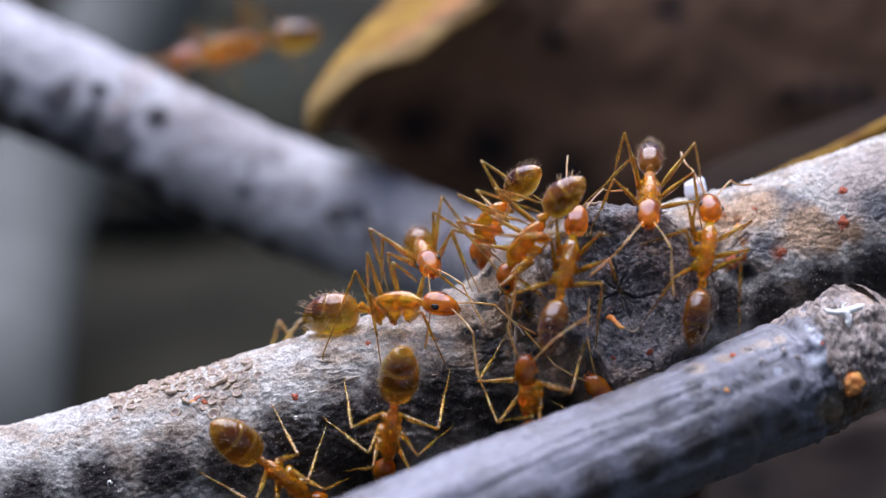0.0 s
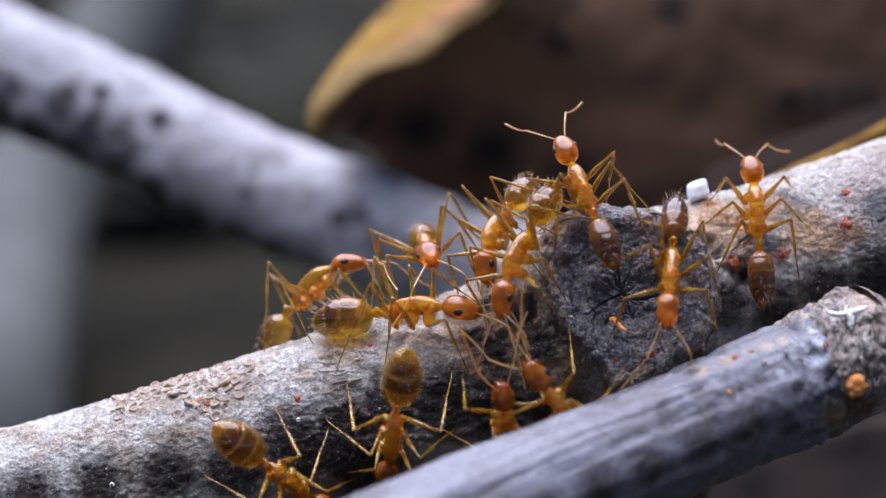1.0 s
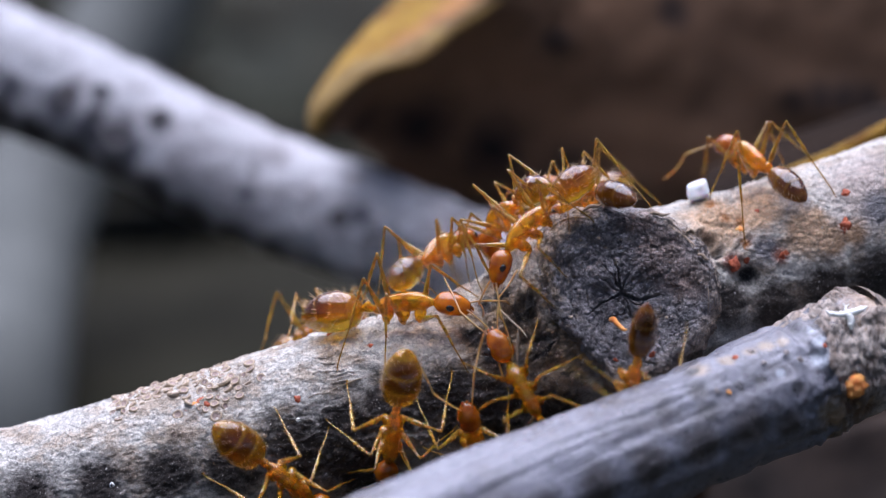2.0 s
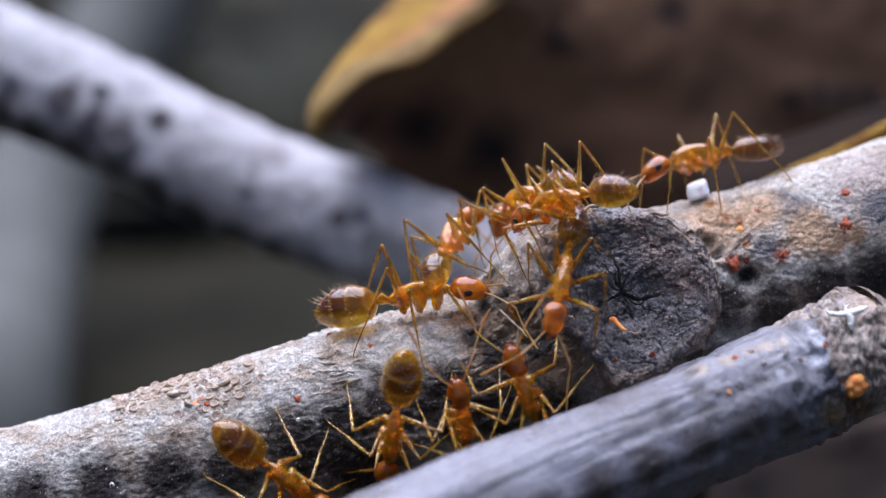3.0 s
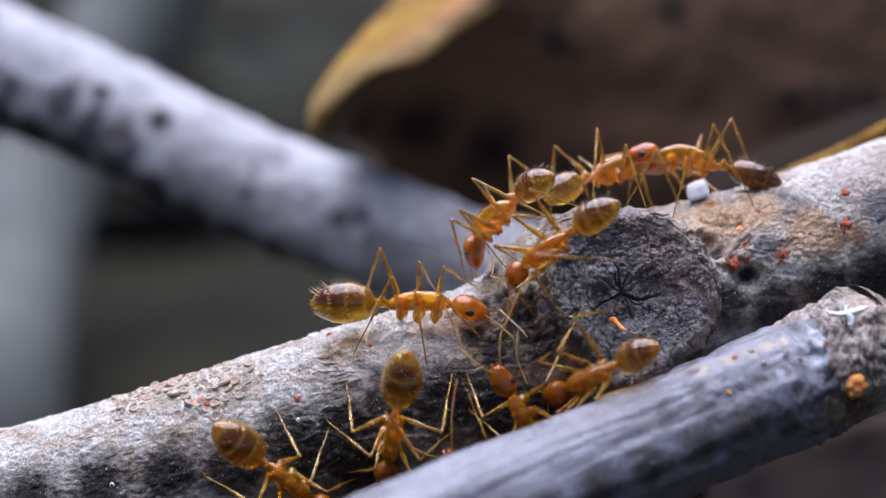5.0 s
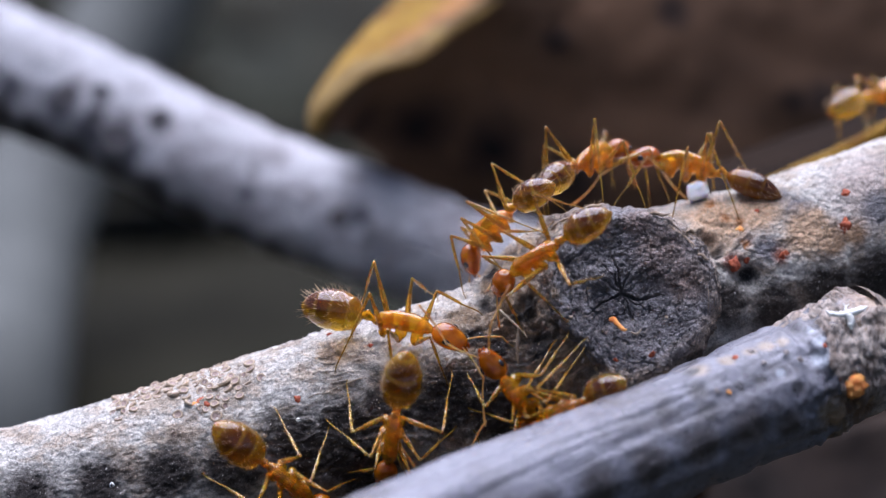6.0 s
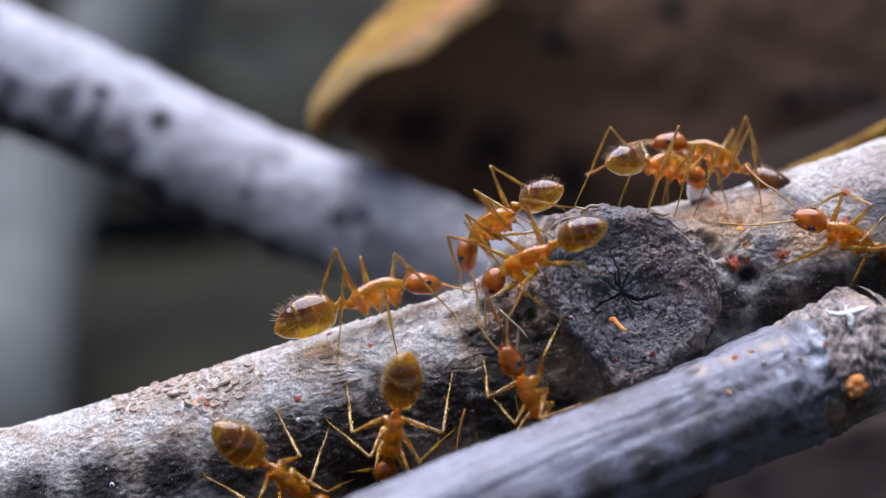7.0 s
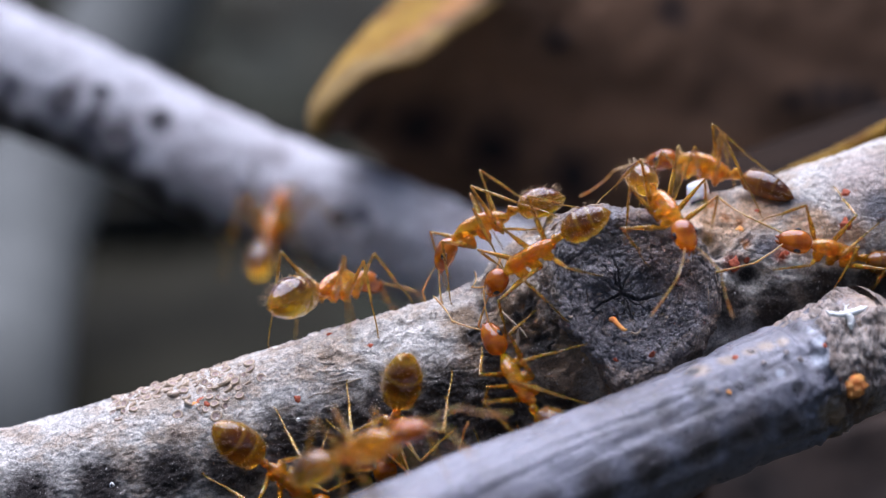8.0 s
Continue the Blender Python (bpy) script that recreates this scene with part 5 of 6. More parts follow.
def keyed_legs(crew, surface):
    """Feet stay where they are set down and step on as the body moves away."""
    times = [i * 0.16 for i in range(51)]
    frames = [frame(t) for t in times]
    poses = {}
    for f in frames:
        scene.frame_set(f)
        for name, a in crew.items():
            poses.setdefault(name, []).append(a["ant"].matrix_world.copy())
    scene.frame_set(1)
    for name, a in crew.items():
        body = poses[name]
        rest = all((m.translation - body[0].translation).length < 0.01 * MM for m in body)
        for i, side, thigh, shin in a["legs"]:
            planted, rows1, rows2 = None, [], []
            tripod = (i + (side > 0)) % 2
            for step, m in enumerate(body):
                mm = m.copy()
                mm.translation = m.translation * 1000
                home = Vector((REST[i][0], side * REST[i][1], -0.72))
                want = mm @ home
                near = surface.find_nearest(want)
                if near[0] is not None and near[3] < 1.8:
                    want = near[0] + near[1] * 0.02
                if planted is None or ((want - planted).length > 0.45 and step % 2 == tripod) or (want - planted).length > 1.1:
                    planted = want
                p, q = leg_poses(i, side, mm.inverted() @ planted)
                rows1.append((times[step], p))
                rows2.append((times[step], q))
                if rest:
                    rows1.append((8.0, p))
                    rows2.append((8.0, q))
                    break
            walk(thigh, rows1)
            walk(shin, rows2)


def keyed_feelers(crew):
    """The antennae feel about without rest."""
    rnd = random.Random(11)
    for name, a in crew.items():
        for i, f in enumerate(a["feelers"]):
            side = 1 - 2 * i
            turn, lift = a["antennae"][i]
            rows, ph, sp = [], rnd.uniform(0, 6.28), rnd.uniform(2.0, 3.6)
            for k in range(33):
                t = k * 0.25
                rows.append((t, mm_pose(0.82, side * 0.12, 0.07, 0, -lift - 9 * math.sin(sp * t + ph), turn + 10 * math.sin(sp * 0.8 * t + 2 * ph))))
            walk(f, rows)


CREW = {
    "banded": ant("amber ant with a banded gaster standing on the branch", head=(0, 18, 0), gaster=(0, -4), plump=0.97, size=1.06),
    "below": ant("amber ant climbing head down with a raised gaster", gaster=(0, 8), plump=1.0),
    "clinging": ant("dark amber ant clinging head down to the bark", gaster=(0, 5), plump=1.0),
    "rearing": ant("orange ant rearing behind the branch", head=(0, 35, 0), gaster=(0, -20)),
    "huddled": ant("orange ant facing out of the huddle", head=(0, 25, 0)),
    "ridge": ant("pale orange ant on the ridge of the branch, head low", head=(0, 40, 0), gaster=(0, -12)),
    "rim": ant("orange ant with a brown gaster on the rim of the knot", head=(0, 25, 0), gaster=(0, -14), plump=0.8),
    "climber": ant("orange ant climbing over the knot with lifted head", head=(0, 0, 0), gaster=(0, -8), brown=True),
    "descender": ant("orange ant running head first down the knot", head=(0, 10, 0), brown=True),
    "follower": ant("orange ant walking down the face of the knot", head=(0, 12, 0)),
    "topside": ant("red-brown ant with a dark gaster on top of the branch", gaster=(0, -8), brown=True),
    "low": ant("dark orange ant in the shade under the branch", head=(0, 5, 0), brown=True),
    "shaded": ant("orange ant climbing out of the shade with raised head", head=(0, -5, 0), gaster=(28, 0)),
    "greeter": ant("pale orange ant meeting another on top of the branch", head=(0, 25, 0), gaster=(0, -10)),
    "arrival": ant("orange ant coming down the pale branch", head=(0, 8, 0), brown=True),
    "leaver": ant("orange ant walking off over the dead leaf", head=(0, 0, 0)),
    "far": ant("orange ant walking up the lichened branch", head=(0, 0, 0), size=1.25),
    "stray": ant("orange ant climbing the shaded side of the lichened branch", head=(0, 0, 0), size=1.15),
    "passer": ant("amber ant hurrying along the dark twig", head=(0, 0, 0)),
}


def motions():
    def go(name, *rows):
        walk(CREW[name]["ant"], [(t, stand(at, ahead, up)) for t, at, ahead, up in rows])

    go("banded",
       (0.00, (-1.18, -1.07, 16.80), (0.87, -0.46, 0.18), (-0.30, -0.21, 0.93)),
       (0.50, (-0.91, -1.29, 16.76), (0.94, -0.32, 0.10), (-0.23, -0.37, 0.90)),
       (1.00, (-0.80, -1.28, 16.78), (0.94, -0.32, 0.15), (-0.26, -0.34, 0.91)),
       (1.50, (-1.16, -1.18, 16.76), (0.94, -0.33, 0.11), (-0.23, -0.35, 0.91)),
       (3.00, (-0.63, -0.71, 17.06), (0.97, -0.15, 0.18), (-0.23, -0.42, 0.88)),
       (3.50, (-0.67, -0.83, 17.00), (0.98, -0.20, 0.08), (-0.17, -0.44, 0.88)),
       (4.00, (-0.63, -0.83, 17.00), (0.99, -0.11, 0.05), (-0.09, -0.45, 0.89)),
       (4.50, (-0.52, -0.82, 17.01), (1.00, -0.07, 0.02), (-0.05, -0.44, 0.90)),
       (6.00, (-1.03, -1.65, 16.51), (0.92, -0.36, -0.14), (-0.06, -0.50, 0.87)),
       (6.50, (-1.25, -1.43, 16.56), (0.85, -0.53, -0.07), (-0.19, -0.42, 0.89)),
       (7.00, (-1.71, -0.22, 16.95), (0.93, 0.33, 0.19), (-0.17, -0.10, 0.98)),
       (7.50, (-2.29, 0.36, 17.31), (0.73, -0.40, 0.56), (-0.58, 0.08, 0.81)),
       (8.00, (-2.70, 0.51, 17.02), (0.58, 0.81, -0.06), (-0.09, 0.14, 0.99)))
    go("below",
       (0.00, (-3.78, -3.06, 12.74), (0.68, 0.33, -0.65), (0.31, -0.94, -0.14)),
       (8.00, (-3.78, -3.06, 12.74), (0.68, 0.33, -0.65), (0.31, -0.94, -0.14)))
    go("clinging",
       (0.00, (-1.25, -2.93, 13.85), (-0.13, 0.34, -0.93), (0.08, -0.93, -0.35)),
       (8.00, (-1.27, -2.93, 13.81), (-0.15, 0.39, -0.91), (0.03, -0.92, -0.39)))
    go("rearing",
       (0.00, (-3.15, 2.77, 14.67), (0.44, -0.73, 0.53), (-0.02, 0.58, 0.81)),
       (0.25, (-3.40, 1.63, 16.07), (0.61, -0.51, 0.60), (-0.39, 0.47, 0.79)),
       (0.50, (-3.35, 1.06, 16.73), (0.68, -0.26, 0.69), (-0.60, 0.34, 0.72)),
       (1.00, (-3.42, 1.07, 16.80), (0.71, -0.11, 0.70), (-0.66, 0.24, 0.71)),
       (1.50, (-3.23, 1.08, 16.84), (0.76, 0.13, 0.63), (-0.65, 0.10, 0.76)),
       (1.70, (-3.14, 0.88, 16.87), (0.76, 0.14, 0.64), (-0.65, 0.12, 0.75)),
       (2.20, (-3.30, 3.44, 13.97), (0.42, -0.70, 0.58), (-0.00, 0.64, 0.77)),
       (2.80, (-3.29, 2.68, 11.37), (0.42, 0.88, 0.24), (-0.42, 0.42, -0.81)),
       (8.00, (-3.29, 2.68, 11.37), (0.42, 0.88, 0.24), (-0.42, 0.42, -0.81)))
    go("huddled",
       (0.00, (-0.47, 0.78, 17.81), (0.10, -0.99, 0.01), (-0.38, -0.03, 0.92)),
       (0.50, (-0.47, 0.76, 17.73), (-0.08, -1.00, 0.05), (-0.39, 0.07, 0.92)),
       (1.00, (-0.47, 0.82, 18.03), (0.06, -1.00, 0.06), (-0.33, 0.03, 0.94)),
       (1.50, (-0.41, 0.80, 17.91), (-0.04, -1.00, -0.02), (-0.32, -0.01, 0.95)),
       (2.20, (0.04, 0.79, 17.89), (0.15, 0.99, -0.00), (-0.30, 0.05, 0.95)),
       (3.00, (0.23, 0.87, 18.22), (0.31, 0.89, 0.32), (-0.66, -0.05, 0.75)),
       (3.50, (0.57, 0.87, 18.24), (0.43, 0.78, 0.45), (-0.64, -0.09, 0.77)),
       (4.00, (1.24, 0.64, 18.60), (0.35, 0.89, 0.30), (-0.44, -0.12, 0.89)),
       (4.60, (1.97, 4.17, 15.97), (0.32, 0.92, 0.24), (-0.85, 0.17, 0.49)),
       (5.20, (1.69, 3.93, 14.36), (0.42, 0.90, 0.08), (-0.90, 0.40, 0.18)),
       (8.00, (1.69, 3.93, 14.36), (0.42, 0.90, 0.08), (-0.90, 0.40, 0.18)))
    go("ridge",
       (0.00, (1.26, 0.63, 18.58), (-0.39, 0.49, -0.78), (-0.87, 0.09, 0.49)),
       (0.50, (1.31, 0.23, 18.61), (-0.46, 0.42, -0.78), (-0.84, 0.07, 0.54)),
       (1.00, (1.32, -0.67, 18.68), (-0.36, -0.78, -0.51), (-0.56, -0.25, 0.79)),
       (1.50, (1.42, 0.35, 18.71), (-0.40, 0.64, -0.66), (-0.74, 0.20, 0.65)),
       (3.00, (2.01, 1.16, 19.12), (-0.55, 0.70, -0.46), (-0.39, 0.26, 0.88)),
       (3.50, (2.51, 1.54, 19.45), (-0.79, 0.50, -0.35), (-0.39, 0.02, 0.92)),
       (4.00, (1.71, 1.43, 18.94), (-0.83, 0.28, -0.47), (-0.48, 0.06, 0.88)),
       (4.50, (1.33, 1.18, 18.75), (-0.62, 0.47, -0.63), (-0.61, 0.22, 0.76)),
       (6.00, (1.17, 0.51, 18.48), (-0.58, 0.44, -0.69), (-0.80, -0.12, 0.59)),
       (6.50, (1.11, 0.50, 18.45), (-0.57, 0.47, -0.67), (-0.80, -0.13, 0.58)),
       (7.00, (1.22, 0.63, 18.55), (-0.68, 0.39, -0.62), (-0.69, -0.04, 0.72)),
       (7.50, (0.97, 0.66, 18.70), (-0.86, -0.11, -0.50), (-0.49, -0.13, 0.86)),
       (8.00, (0.95, 0.62, 18.52), (-0.89, -0.09, -0.45), (-0.43, -0.16, 0.89)))
    go("rim",
       (0.00, (2.06, -2.03, 18.54), (-0.46, 0.36, -0.81), (-0.83, -0.51, 0.24)),
       (0.50, (1.88, -2.06, 18.40), (-0.29, -0.68, -0.67), (-0.43, -0.53, 0.73)),
       (1.00, (1.83, -2.07, 18.35), (-0.37, -0.57, -0.73), (-0.47, -0.56, 0.68)),
       (1.50, (1.82, -1.93, 18.54), (-0.41, -0.60, -0.68), (-0.51, -0.47, 0.72)),
       (3.00, (2.80, -1.51, 19.58), (-0.75, 0.56, -0.37), (-0.51, -0.13, 0.85)),
       (3.50, (2.65, -1.95, 18.94), (-0.66, -0.66, -0.36), (0.14, -0.57, 0.81)),
       (4.00, (2.48, -2.09, 18.73), (-0.54, -0.69, -0.48), (-0.17, -0.46, 0.87)),
       (4.50, (2.53, -2.22, 18.63), (-0.64, 0.40, -0.65), (-0.71, -0.63, 0.31)),
       (6.00, (2.21, -2.30, 18.26), (-0.70, 0.38, -0.60), (-0.60, -0.77, 0.22)),
       (6.50, (2.08, -2.19, 18.26), (-0.73, 0.36, -0.58), (-0.62, -0.72, 0.32)),
       (7.00, (2.01, -2.20, 18.22), (-0.74, 0.41, -0.53), (-0.66, -0.61, 0.45)),
       (7.50, (1.98, -2.21, 18.16), (-0.74, 0.40, -0.55), (-0.65, -0.64, 0.41)),
       (8.00, (2.10, -2.19, 18.29), (-0.75, 0.29, -0.60), (-0.58, -0.73, 0.36)))
    go("climber",
       (0.00, (3.13, -2.42, 18.14), (0.21, 0.68, 0.71), (0.18, -0.74, 0.65)),
       (0.50, (3.87, -2.17, 18.84), (0.26, 0.69, 0.67), (0.20, -0.72, 0.66)),
       (1.00, (3.45, -1.14, 19.86), (-0.31, 0.73, 0.61), (-0.06, -0.65, 0.75)),
       (1.50, (3.61, -1.24, 19.86), (-0.55, 0.62, 0.56), (0.21, -0.54, 0.81)),
       (1.70, (3.53, -1.24, 19.85), (-0.56, 0.74, 0.37), (0.02, -0.43, 0.90)),
       (2.30, (3.18, 3.76, 18.38), (-0.49, 0.73, -0.47), (-0.20, 0.44, 0.88)),
       (2.80, (3.07, 4.93, 16.19), (-0.42, 0.73, -0.54), (-0.14, 0.53, 0.84)),
       (8.00, (3.07, 4.93, 16.19), (-0.42, 0.73, -0.54), (-0.14, 0.53, 0.84)))
    go("descender",
       (0.00, (5.22, -1.05, 19.79), (-0.07, -0.94, -0.33), (0.04, -0.33, 0.94)),
       (0.50, (5.71, -1.90, 19.17), (-0.03, -0.93, -0.38), (0.17, -0.38, 0.91)),
       (1.00, (5.62, -2.35, 18.03), (-0.11, -0.76, -0.65), (0.04, -0.65, 0.76)),
       (1.50, (5.25, -2.93, 16.74), (-0.25, -0.77, -0.59), (0.06, -0.62, 0.79)),
       (2.10, (4.52, -2.77, 14.61), (-0.19, 0.55, -0.81), (0.48, -0.67, -0.57)),
       (2.80, (4.15, -0.62, 12.67), (-0.25, 0.74, -0.62), (0.67, -0.33, -0.67)),
       (8.00, (4.15, -0.62, 12.67), (-0.25, 0.74, -0.62), (0.67, -0.33, -0.67)))
    go("follower",
       (0.00, (3.71, 5.21, 16.53), (-0.32, 0.81, -0.50), (-0.08, 0.50, 0.86)),
       (1.60, (3.71, 5.21, 16.53), (-0.32, 0.81, -0.50), (-0.08, 0.50, 0.86)),
       (2.20, (3.24, 0.83, 19.49), (-0.10, -0.99, -0.04), (-0.37, -0.01, 0.93)),
       (2.80, (2.84, -2.58, 17.89), (-0.18, -0.78, -0.60), (0.26, -0.63, 0.73)),
       (3.00, (2.96, -2.58, 17.91), (-0.19, -0.70, -0.69), (0.14, -0.72, 0.68)),
       (3.50, (3.58, -2.84, 17.12), (0.01, -0.78, -0.62), (-0.01, -0.62, 0.78)),
       (4.00, (4.34, -3.01, 16.81), (0.14, -0.97, -0.19), (0.05, -0.18, 0.98)),
       (4.50, (3.97, -3.20, 15.93), (-0.72, -0.65, -0.24), (0.43, -0.69, 0.58)),
       (4.70, (3.80, -3.14, 15.74), (-0.70, 0.53, -0.48), (-0.65, -0.75, 0.12)),
       (6.00, (2.82, -3.09, 14.51), (-0.63, 0.60, -0.50), (-0.65, -0.75, -0.08)),
       (6.50, (2.74, -3.10, 14.47), (-0.68, 0.53, -0.51), (-0.54, -0.83, -0.15)),
       (7.00, (3.20, -1.88, 13.01), (-0.44, 0.81, -0.37), (-0.20, -0.50, -0.85)),
       (8.00, (3.20, -1.93, 12.79), (-0.44, 0.79, -0.42), (-0.17, -0.54, -0.83)))
    go("topside",
       (0.00, (6.60, -1.97, 18.36), (0.14, 0.59, 0.79), (0.30, -0.79, 0.54)),
       (0.50, (7.88, -0.17, 18.62), (0.03, 0.66, 0.75), (-0.09, -0.74, 0.66)),
       (1.00, (7.95, 0.11, 18.98), (-0.05, 0.56, 0.83), (0.08, -0.82, 0.56)),
       (1.50, (8.43, 1.08, 19.71), (-0.12, 0.76, 0.64), (-0.01, -0.65, 0.76)),
       (1.70, (8.42, 1.32, 19.90), (-0.23, 0.82, 0.52), (-0.13, -0.56, 0.82)),
       (2.30, (7.27, 2.40, 20.14), (-0.82, 0.57, -0.07), (-0.09, -0.00, 1.00)),
       (2.80, (6.89, 2.39, 20.09), (-0.92, -0.40, -0.00), (-0.02, 0.04, 1.00)),
       (3.00, (6.59, 2.37, 20.02), (-0.92, -0.37, -0.13), (-0.15, 0.02, 0.99)),
       (3.50, (6.59, 2.34, 19.89), (-0.98, -0.04, -0.20), (-0.20, 0.02, 0.98)),
       (4.00, (6.58, 2.35, 19.93), (-1.00, -0.00, -0.01), (-0.01, 0.02, 1.00)),
       (4.50, (6.46, 2.27, 20.02), (-0.99, 0.03, 0.16), (0.16, -0.07, 0.98)),
       (6.00, (6.38, 2.03, 19.86), (-0.94, 0.29, 0.18), (0.10, -0.26, 0.96)),
       (6.50, (6.94, 2.23, 19.81), (-0.91, 0.39, 0.16), (0.08, -0.22, 0.97)),
       (7.00, (7.07, 2.27, 20.04), (-0.93, 0.13, 0.34), (0.32, -0.11, 0.94)),
       (7.50, (7.08, 2.24, 19.88), (-0.93, 0.22, 0.30), (0.27, -0.16, 0.95)),
       (8.00, (6.79, 2.22, 19.78), (-0.88, 0.45, 0.13), (0.07, -0.14, 0.99)))
    go("low",
       (0.00, (2.15, -2.85, 14.69), (-0.06, -0.62, 0.79), (-0.34, -0.73, -0.60)),
       (0.50, (1.95, -2.79, 14.47), (-0.10, -0.64, 0.76), (-0.58, -0.59, -0.57)),
       (1.00, (1.61, -2.49, 14.00), (-0.10, -0.62, 0.78), (0.49, -0.71, -0.50)),
       (1.50, (1.11, -2.35, 13.21), (-0.15, -0.62, 0.77), (0.24, -0.78, -0.58)),
       (3.00, (0.53, -2.58, 14.06), (-0.11, -0.59, 0.80), (0.48, -0.74, -0.48)),
       (3.50, (0.39, -2.66, 13.67), (-0.16, -0.66, 0.74), (0.62, -0.64, -0.44)),
       (4.00, (0.46, -2.55, 13.20), (-0.12, -0.66, 0.74), (0.53, -0.67, -0.52)),
       (4.50, (0.37, -2.58, 13.08), (-0.17, -0.64, 0.75), (0.46, -0.72, -0.52)),
       (5.60, (0.44, -1.93, 11.81), (-0.17, -0.80, 0.57), (0.37, -0.59, -0.72)),
       (8.00, (0.44, -1.93, 11.81), (-0.17, -0.80, 0.57), (0.37, -0.59, -0.72)))
    go("shaded",
       (0.00, (4.64, -2.30, 13.90), (-0.58, -0.06, 0.81), (0.20, -0.98, 0.07)),
       (0.50, (4.29, -2.41, 13.86), (-0.53, -0.16, 0.83), (0.31, -0.95, 0.01)),
       (1.00, (2.99, -3.18, 14.59), (-0.57, -0.20, 0.80), (0.05, -0.98, -0.21)),
       (1.50, (1.99, -2.76, 15.11), (-0.50, 0.54, 0.68), (-0.24, -0.84, 0.49)),
       (3.00, (2.09, -2.83, 14.81), (-0.27, -0.36, 0.89), (-0.08, -0.92, -0.39)),
       (3.50, (2.21, -2.94, 14.74), (-0.36, -0.25, 0.90), (-0.45, -0.80, -0.41)),
       (4.00, (2.19, -2.86, 14.64), (-0.29, -0.30, 0.91), (-0.07, -0.94, -0.33)),
       (4.50, (2.10, -2.77, 14.11), (-0.36, -0.25, 0.90), (-0.15, -0.94, -0.32)),
       (6.00, (1.87, -2.72, 14.80), (-0.53, -0.27, 0.80), (-0.12, -0.91, -0.39)),
       (6.50, (1.81, -2.67, 14.58), (-0.49, -0.23, 0.84), (0.03, -0.97, -0.24)),
       (7.00, (2.20, -2.92, 14.83), (-0.41, -0.26, 0.87), (-0.41, -0.80, -0.43)),
       (7.50, (2.09, -2.85, 15.17), (-0.44, -0.24, 0.87), (-0.37, -0.83, -0.41)),
       (8.00, (1.82, -2.72, 15.29), (-0.44, 0.57, 0.70), (-0.55, -0.78, 0.29)))
    go("greeter",
       (0.00, (3.48, 5.15, 15.78), (0.48, 0.88, -0.02), (-0.66, 0.38, 0.65)),
       (3.20, (3.48, 5.15, 15.78), (0.48, 0.88, -0.02), (-0.66, 0.38, 0.65)),
       (4.00, (4.08, 3.20, 18.63), (0.44, -0.80, 0.41), (-0.22, 0.34, 0.91)),
       (4.50, (4.99, 3.20, 18.61), (0.36, -0.80, 0.49), (-0.26, 0.42, 0.87)),
       (5.20, (4.15, 2.06, 19.99), (0.61, 0.79, 0.03), (-0.11, 0.05, 0.99)),
       (6.00, (3.88, 1.68, 20.13), (0.63, 0.77, 0.12), (0.01, -0.16, 0.99)),
       (6.50, (5.13, 1.06, 20.10), (0.79, 0.56, -0.26), (0.15, 0.23, 0.96)),
       (7.00, (5.76, 0.95, 20.04), (0.69, 0.66, -0.29), (0.27, 0.15, 0.95)),
       (7.50, (6.31, 0.91, 19.40), (0.80, -0.59, -0.10), (-0.17, -0.39, 0.91)),
       (8.00, (5.52, -1.63, 19.49), (0.33, -0.88, -0.35), (-0.05, -0.39, 0.92)))
    go("arrival",
       (0.00, (15.81, 3.80, 16.66), (-0.89, 0.43, -0.15), (-0.00, -0.32, -0.95)),
       (6.20, (14.00, 3.87, 16.99), (-0.89, 0.45, 0.06), (0.09, 0.32, -0.94)),
       (6.50, (11.16, -0.15, 18.26), (-0.85, -0.46, 0.28), (0.53, -0.76, 0.38)),
       (7.00, (10.34, -0.12, 18.41), (-0.86, -0.33, 0.39), (0.50, -0.70, 0.51)),
       (7.50, (10.27, -0.13, 18.33), (-0.82, -0.37, 0.43), (0.54, -0.75, 0.38)),
       (8.00, (9.96, -0.30, 18.04), (-0.87, -0.40, 0.29), (0.49, -0.77, 0.41)))
    go("leaver",
       (0.00, (7.39, 6.14, 15.62), (0.86, 0.51, 0.00), (-0.51, 0.86, -0.03)),
       (4.80, (7.39, 6.14, 15.62), (0.86, 0.51, 0.00), (-0.51, 0.86, -0.03)),
       (5.40, (8.85, 6.88, 19.08), (0.81, 0.52, 0.27), (-0.57, 0.59, 0.56)),
       (5.80, (11.35, 7.23, 20.73), (0.92, 0.35, 0.20), (-0.37, 0.53, 0.77)),
       (6.00, (12.39, 7.29, 21.05), (0.89, 0.42, 0.17), (-0.41, 0.55, 0.73)),
       (6.30, (14.68, 7.22, 20.71), (0.86, 0.50, 0.06), (-0.43, 0.66, 0.62)),
       (8.00, (19.33, 7.27, 20.95), (0.86, -0.40, 0.31), (-0.02, 0.58, 0.82)))
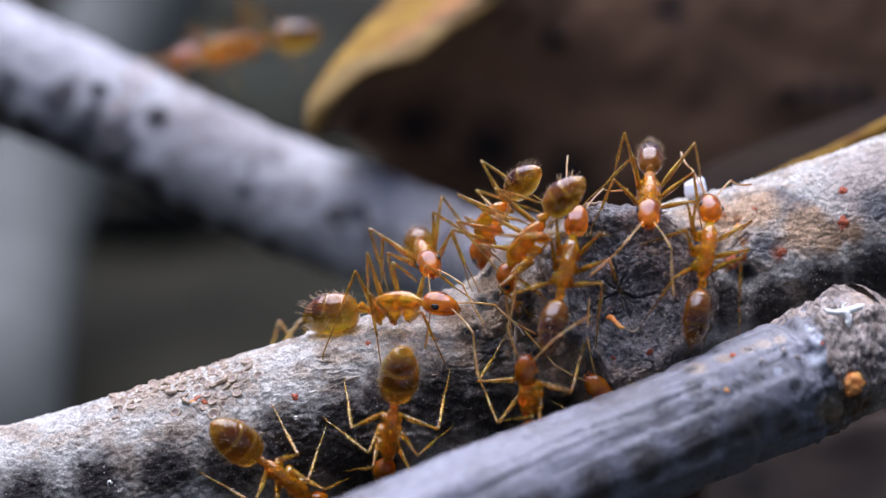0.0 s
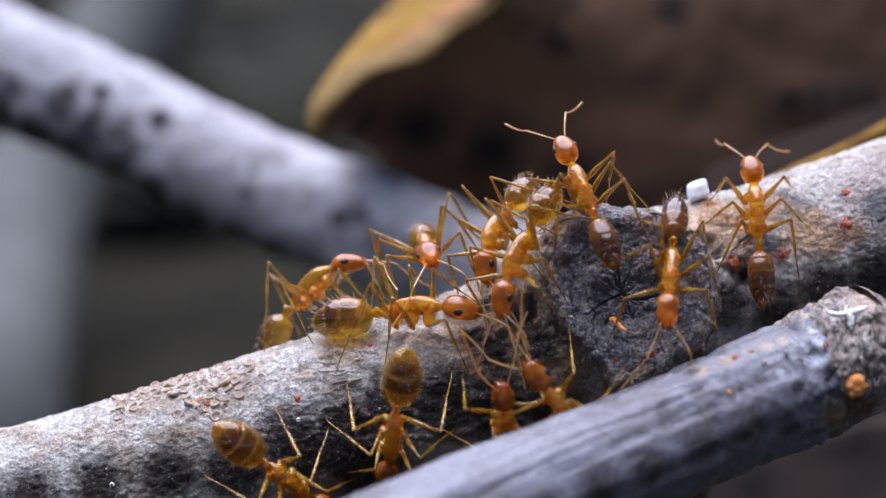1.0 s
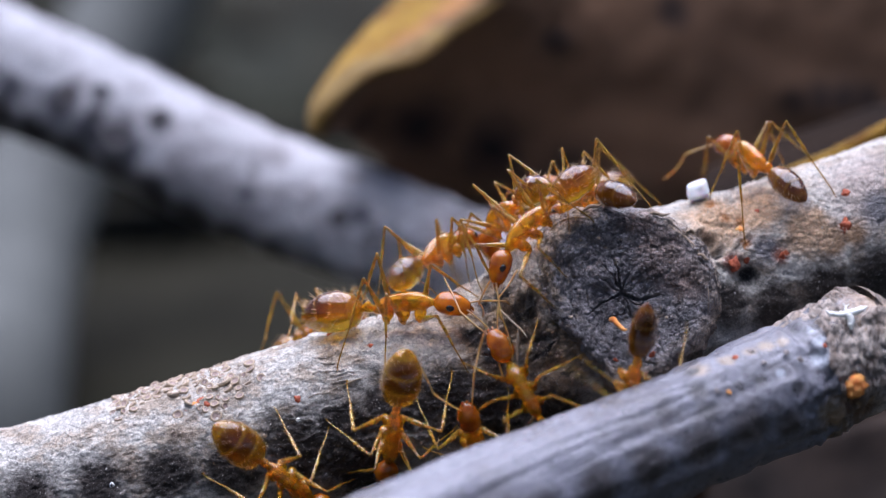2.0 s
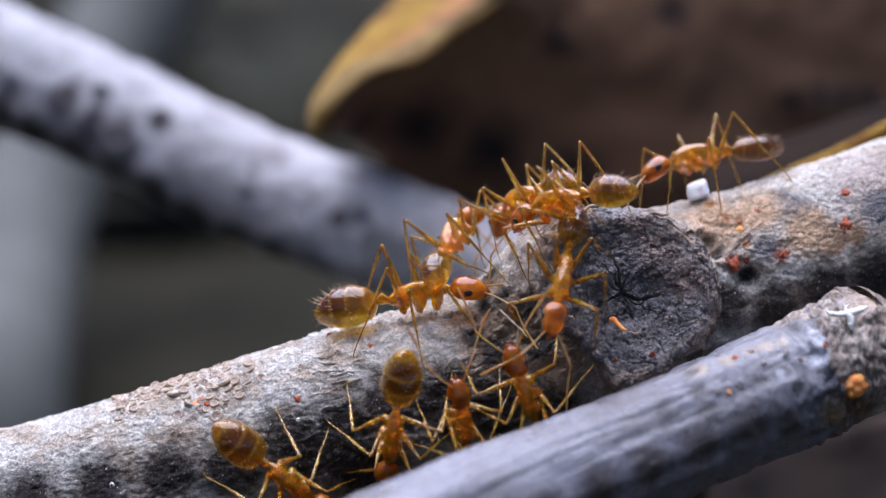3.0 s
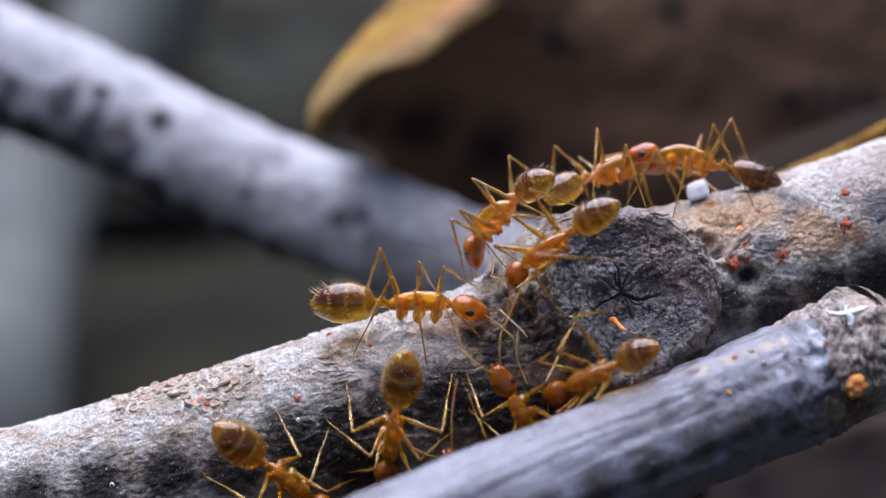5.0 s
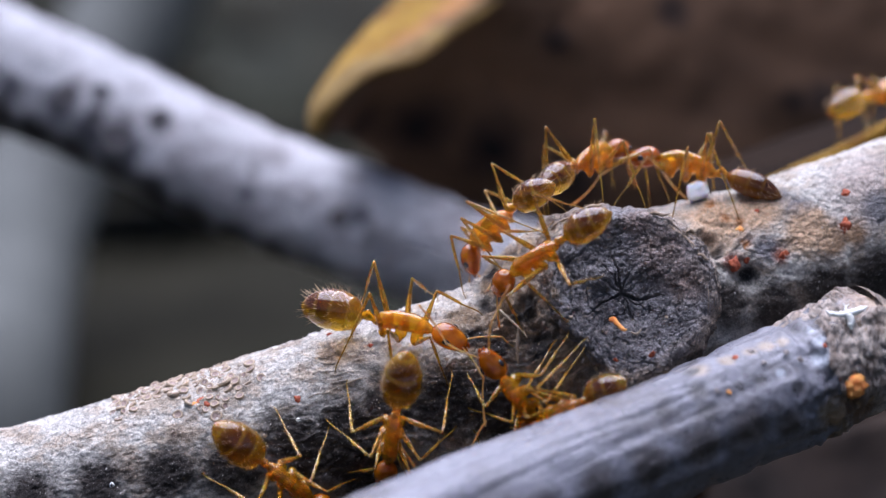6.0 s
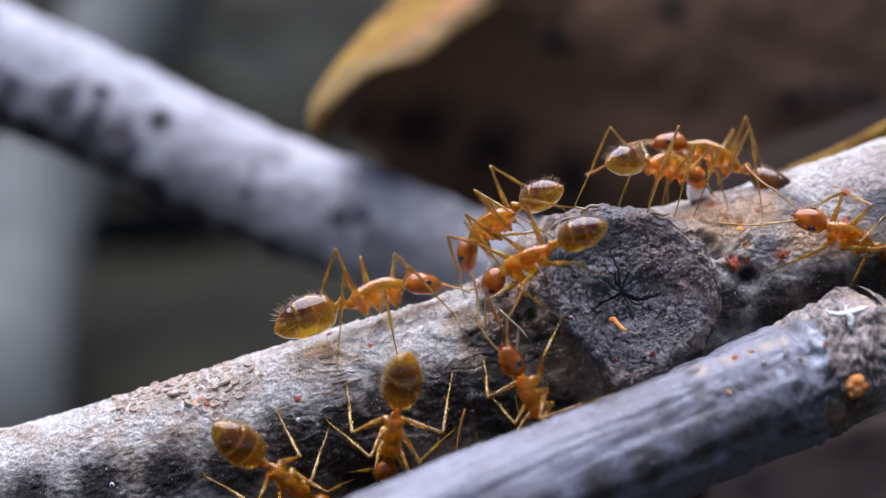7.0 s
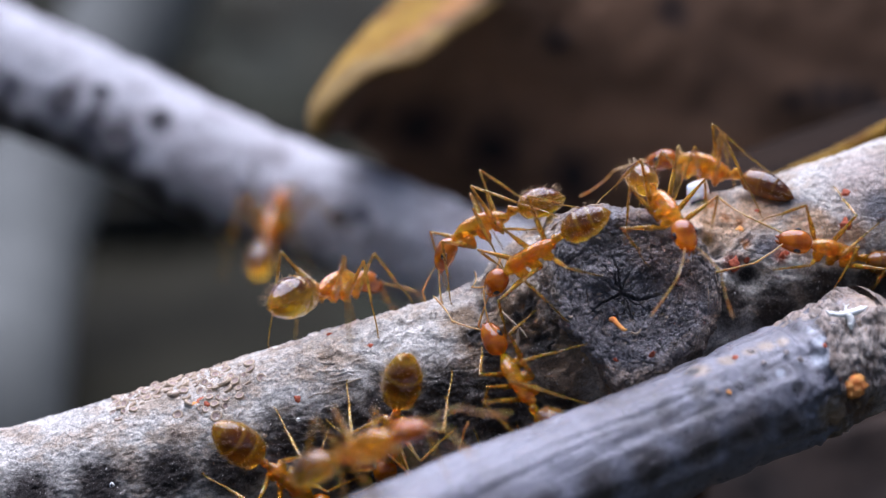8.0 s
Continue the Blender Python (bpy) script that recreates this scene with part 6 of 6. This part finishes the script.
    go("far",
       (0.00, (-6.64, 21.19, 20.05), (-0.97, -0.05, -0.23), (-0.21, -0.22, 0.95)),
       (0.10, (-7.40, 21.22, 20.21), (-0.95, 0.17, -0.27), (-0.30, -0.29, 0.91)),
       (0.20, (-8.26, 21.78, 20.41), (-0.99, -0.04, -0.17), (-0.14, -0.43, 0.89)),
       (0.30, (-9.55, 22.13, 20.62), (-1.00, -0.01, -0.05), (-0.04, -0.38, 0.92)),
       (0.50, (-13.26, 23.07, 21.19), (-0.91, 0.39, 0.13), (0.01, -0.30, 0.96)),
       (1.00, (-20.62, 25.77, 23.80), (-0.89, 0.09, 0.44), (0.30, -0.59, 0.75)),
       (8.00, (-31.52, 31.95, 27.86), (-0.88, 0.10, 0.46), (0.30, -0.63, 0.71)))
    go("stray",
       (0.00, (-3.31, 3.24, 11.14), (-0.27, 0.94, 0.22), (0.53, 0.34, -0.78)),
       (7.30, (-3.60, 3.45, 11.17), (-0.18, 0.95, 0.27), (0.62, 0.32, -0.71)),
       (7.55, (-4.57, 6.94, 12.15), (-0.05, 0.92, 0.39), (0.27, 0.39, -0.88)),
       (7.70, (-5.36, 13.40, 13.71), (0.00, 0.91, 0.40), (-0.62, -0.32, 0.72)),
       (7.90, (-5.22, 16.12, 14.49), (0.12, 0.90, 0.42), (-0.29, -0.37, 0.88)),
       (8.00, (-5.29, 17.29, 15.17), (0.15, 0.93, 0.34), (-0.22, -0.31, 0.93)))
    go("passer",
       (0.00, (-14.01, -13.60, 11.73), (0.64, -0.66, 0.40), (-0.37, 0.19, 0.91)),
       (7.30, (-7.67, -10.81, 13.32), (0.75, -0.57, 0.35), (-0.30, 0.17, 0.94)),
       (7.60, (-4.98, -10.21, 14.19), (0.79, -0.51, 0.33), (-0.31, 0.14, 0.94)),
       (7.70, (-4.36, -9.95, 14.48), (0.80, -0.49, 0.35), (-0.34, 0.11, 0.93)),
       (7.80, (-3.35, -9.66, 14.86), (0.80, -0.49, 0.35), (-0.35, 0.11, 0.93)),
       (7.90, (-2.42, -9.40, 15.16), (0.82, -0.44, 0.37), (-0.40, 0.01, 0.92)),
       (8.00, (-1.76, -9.14, 15.39), (0.80, -0.45, 0.39), (-0.42, 0.04, 0.91)))
    keyed_legs(CREW, wood_surface())
    keyed_feelers(CREW)


motions()
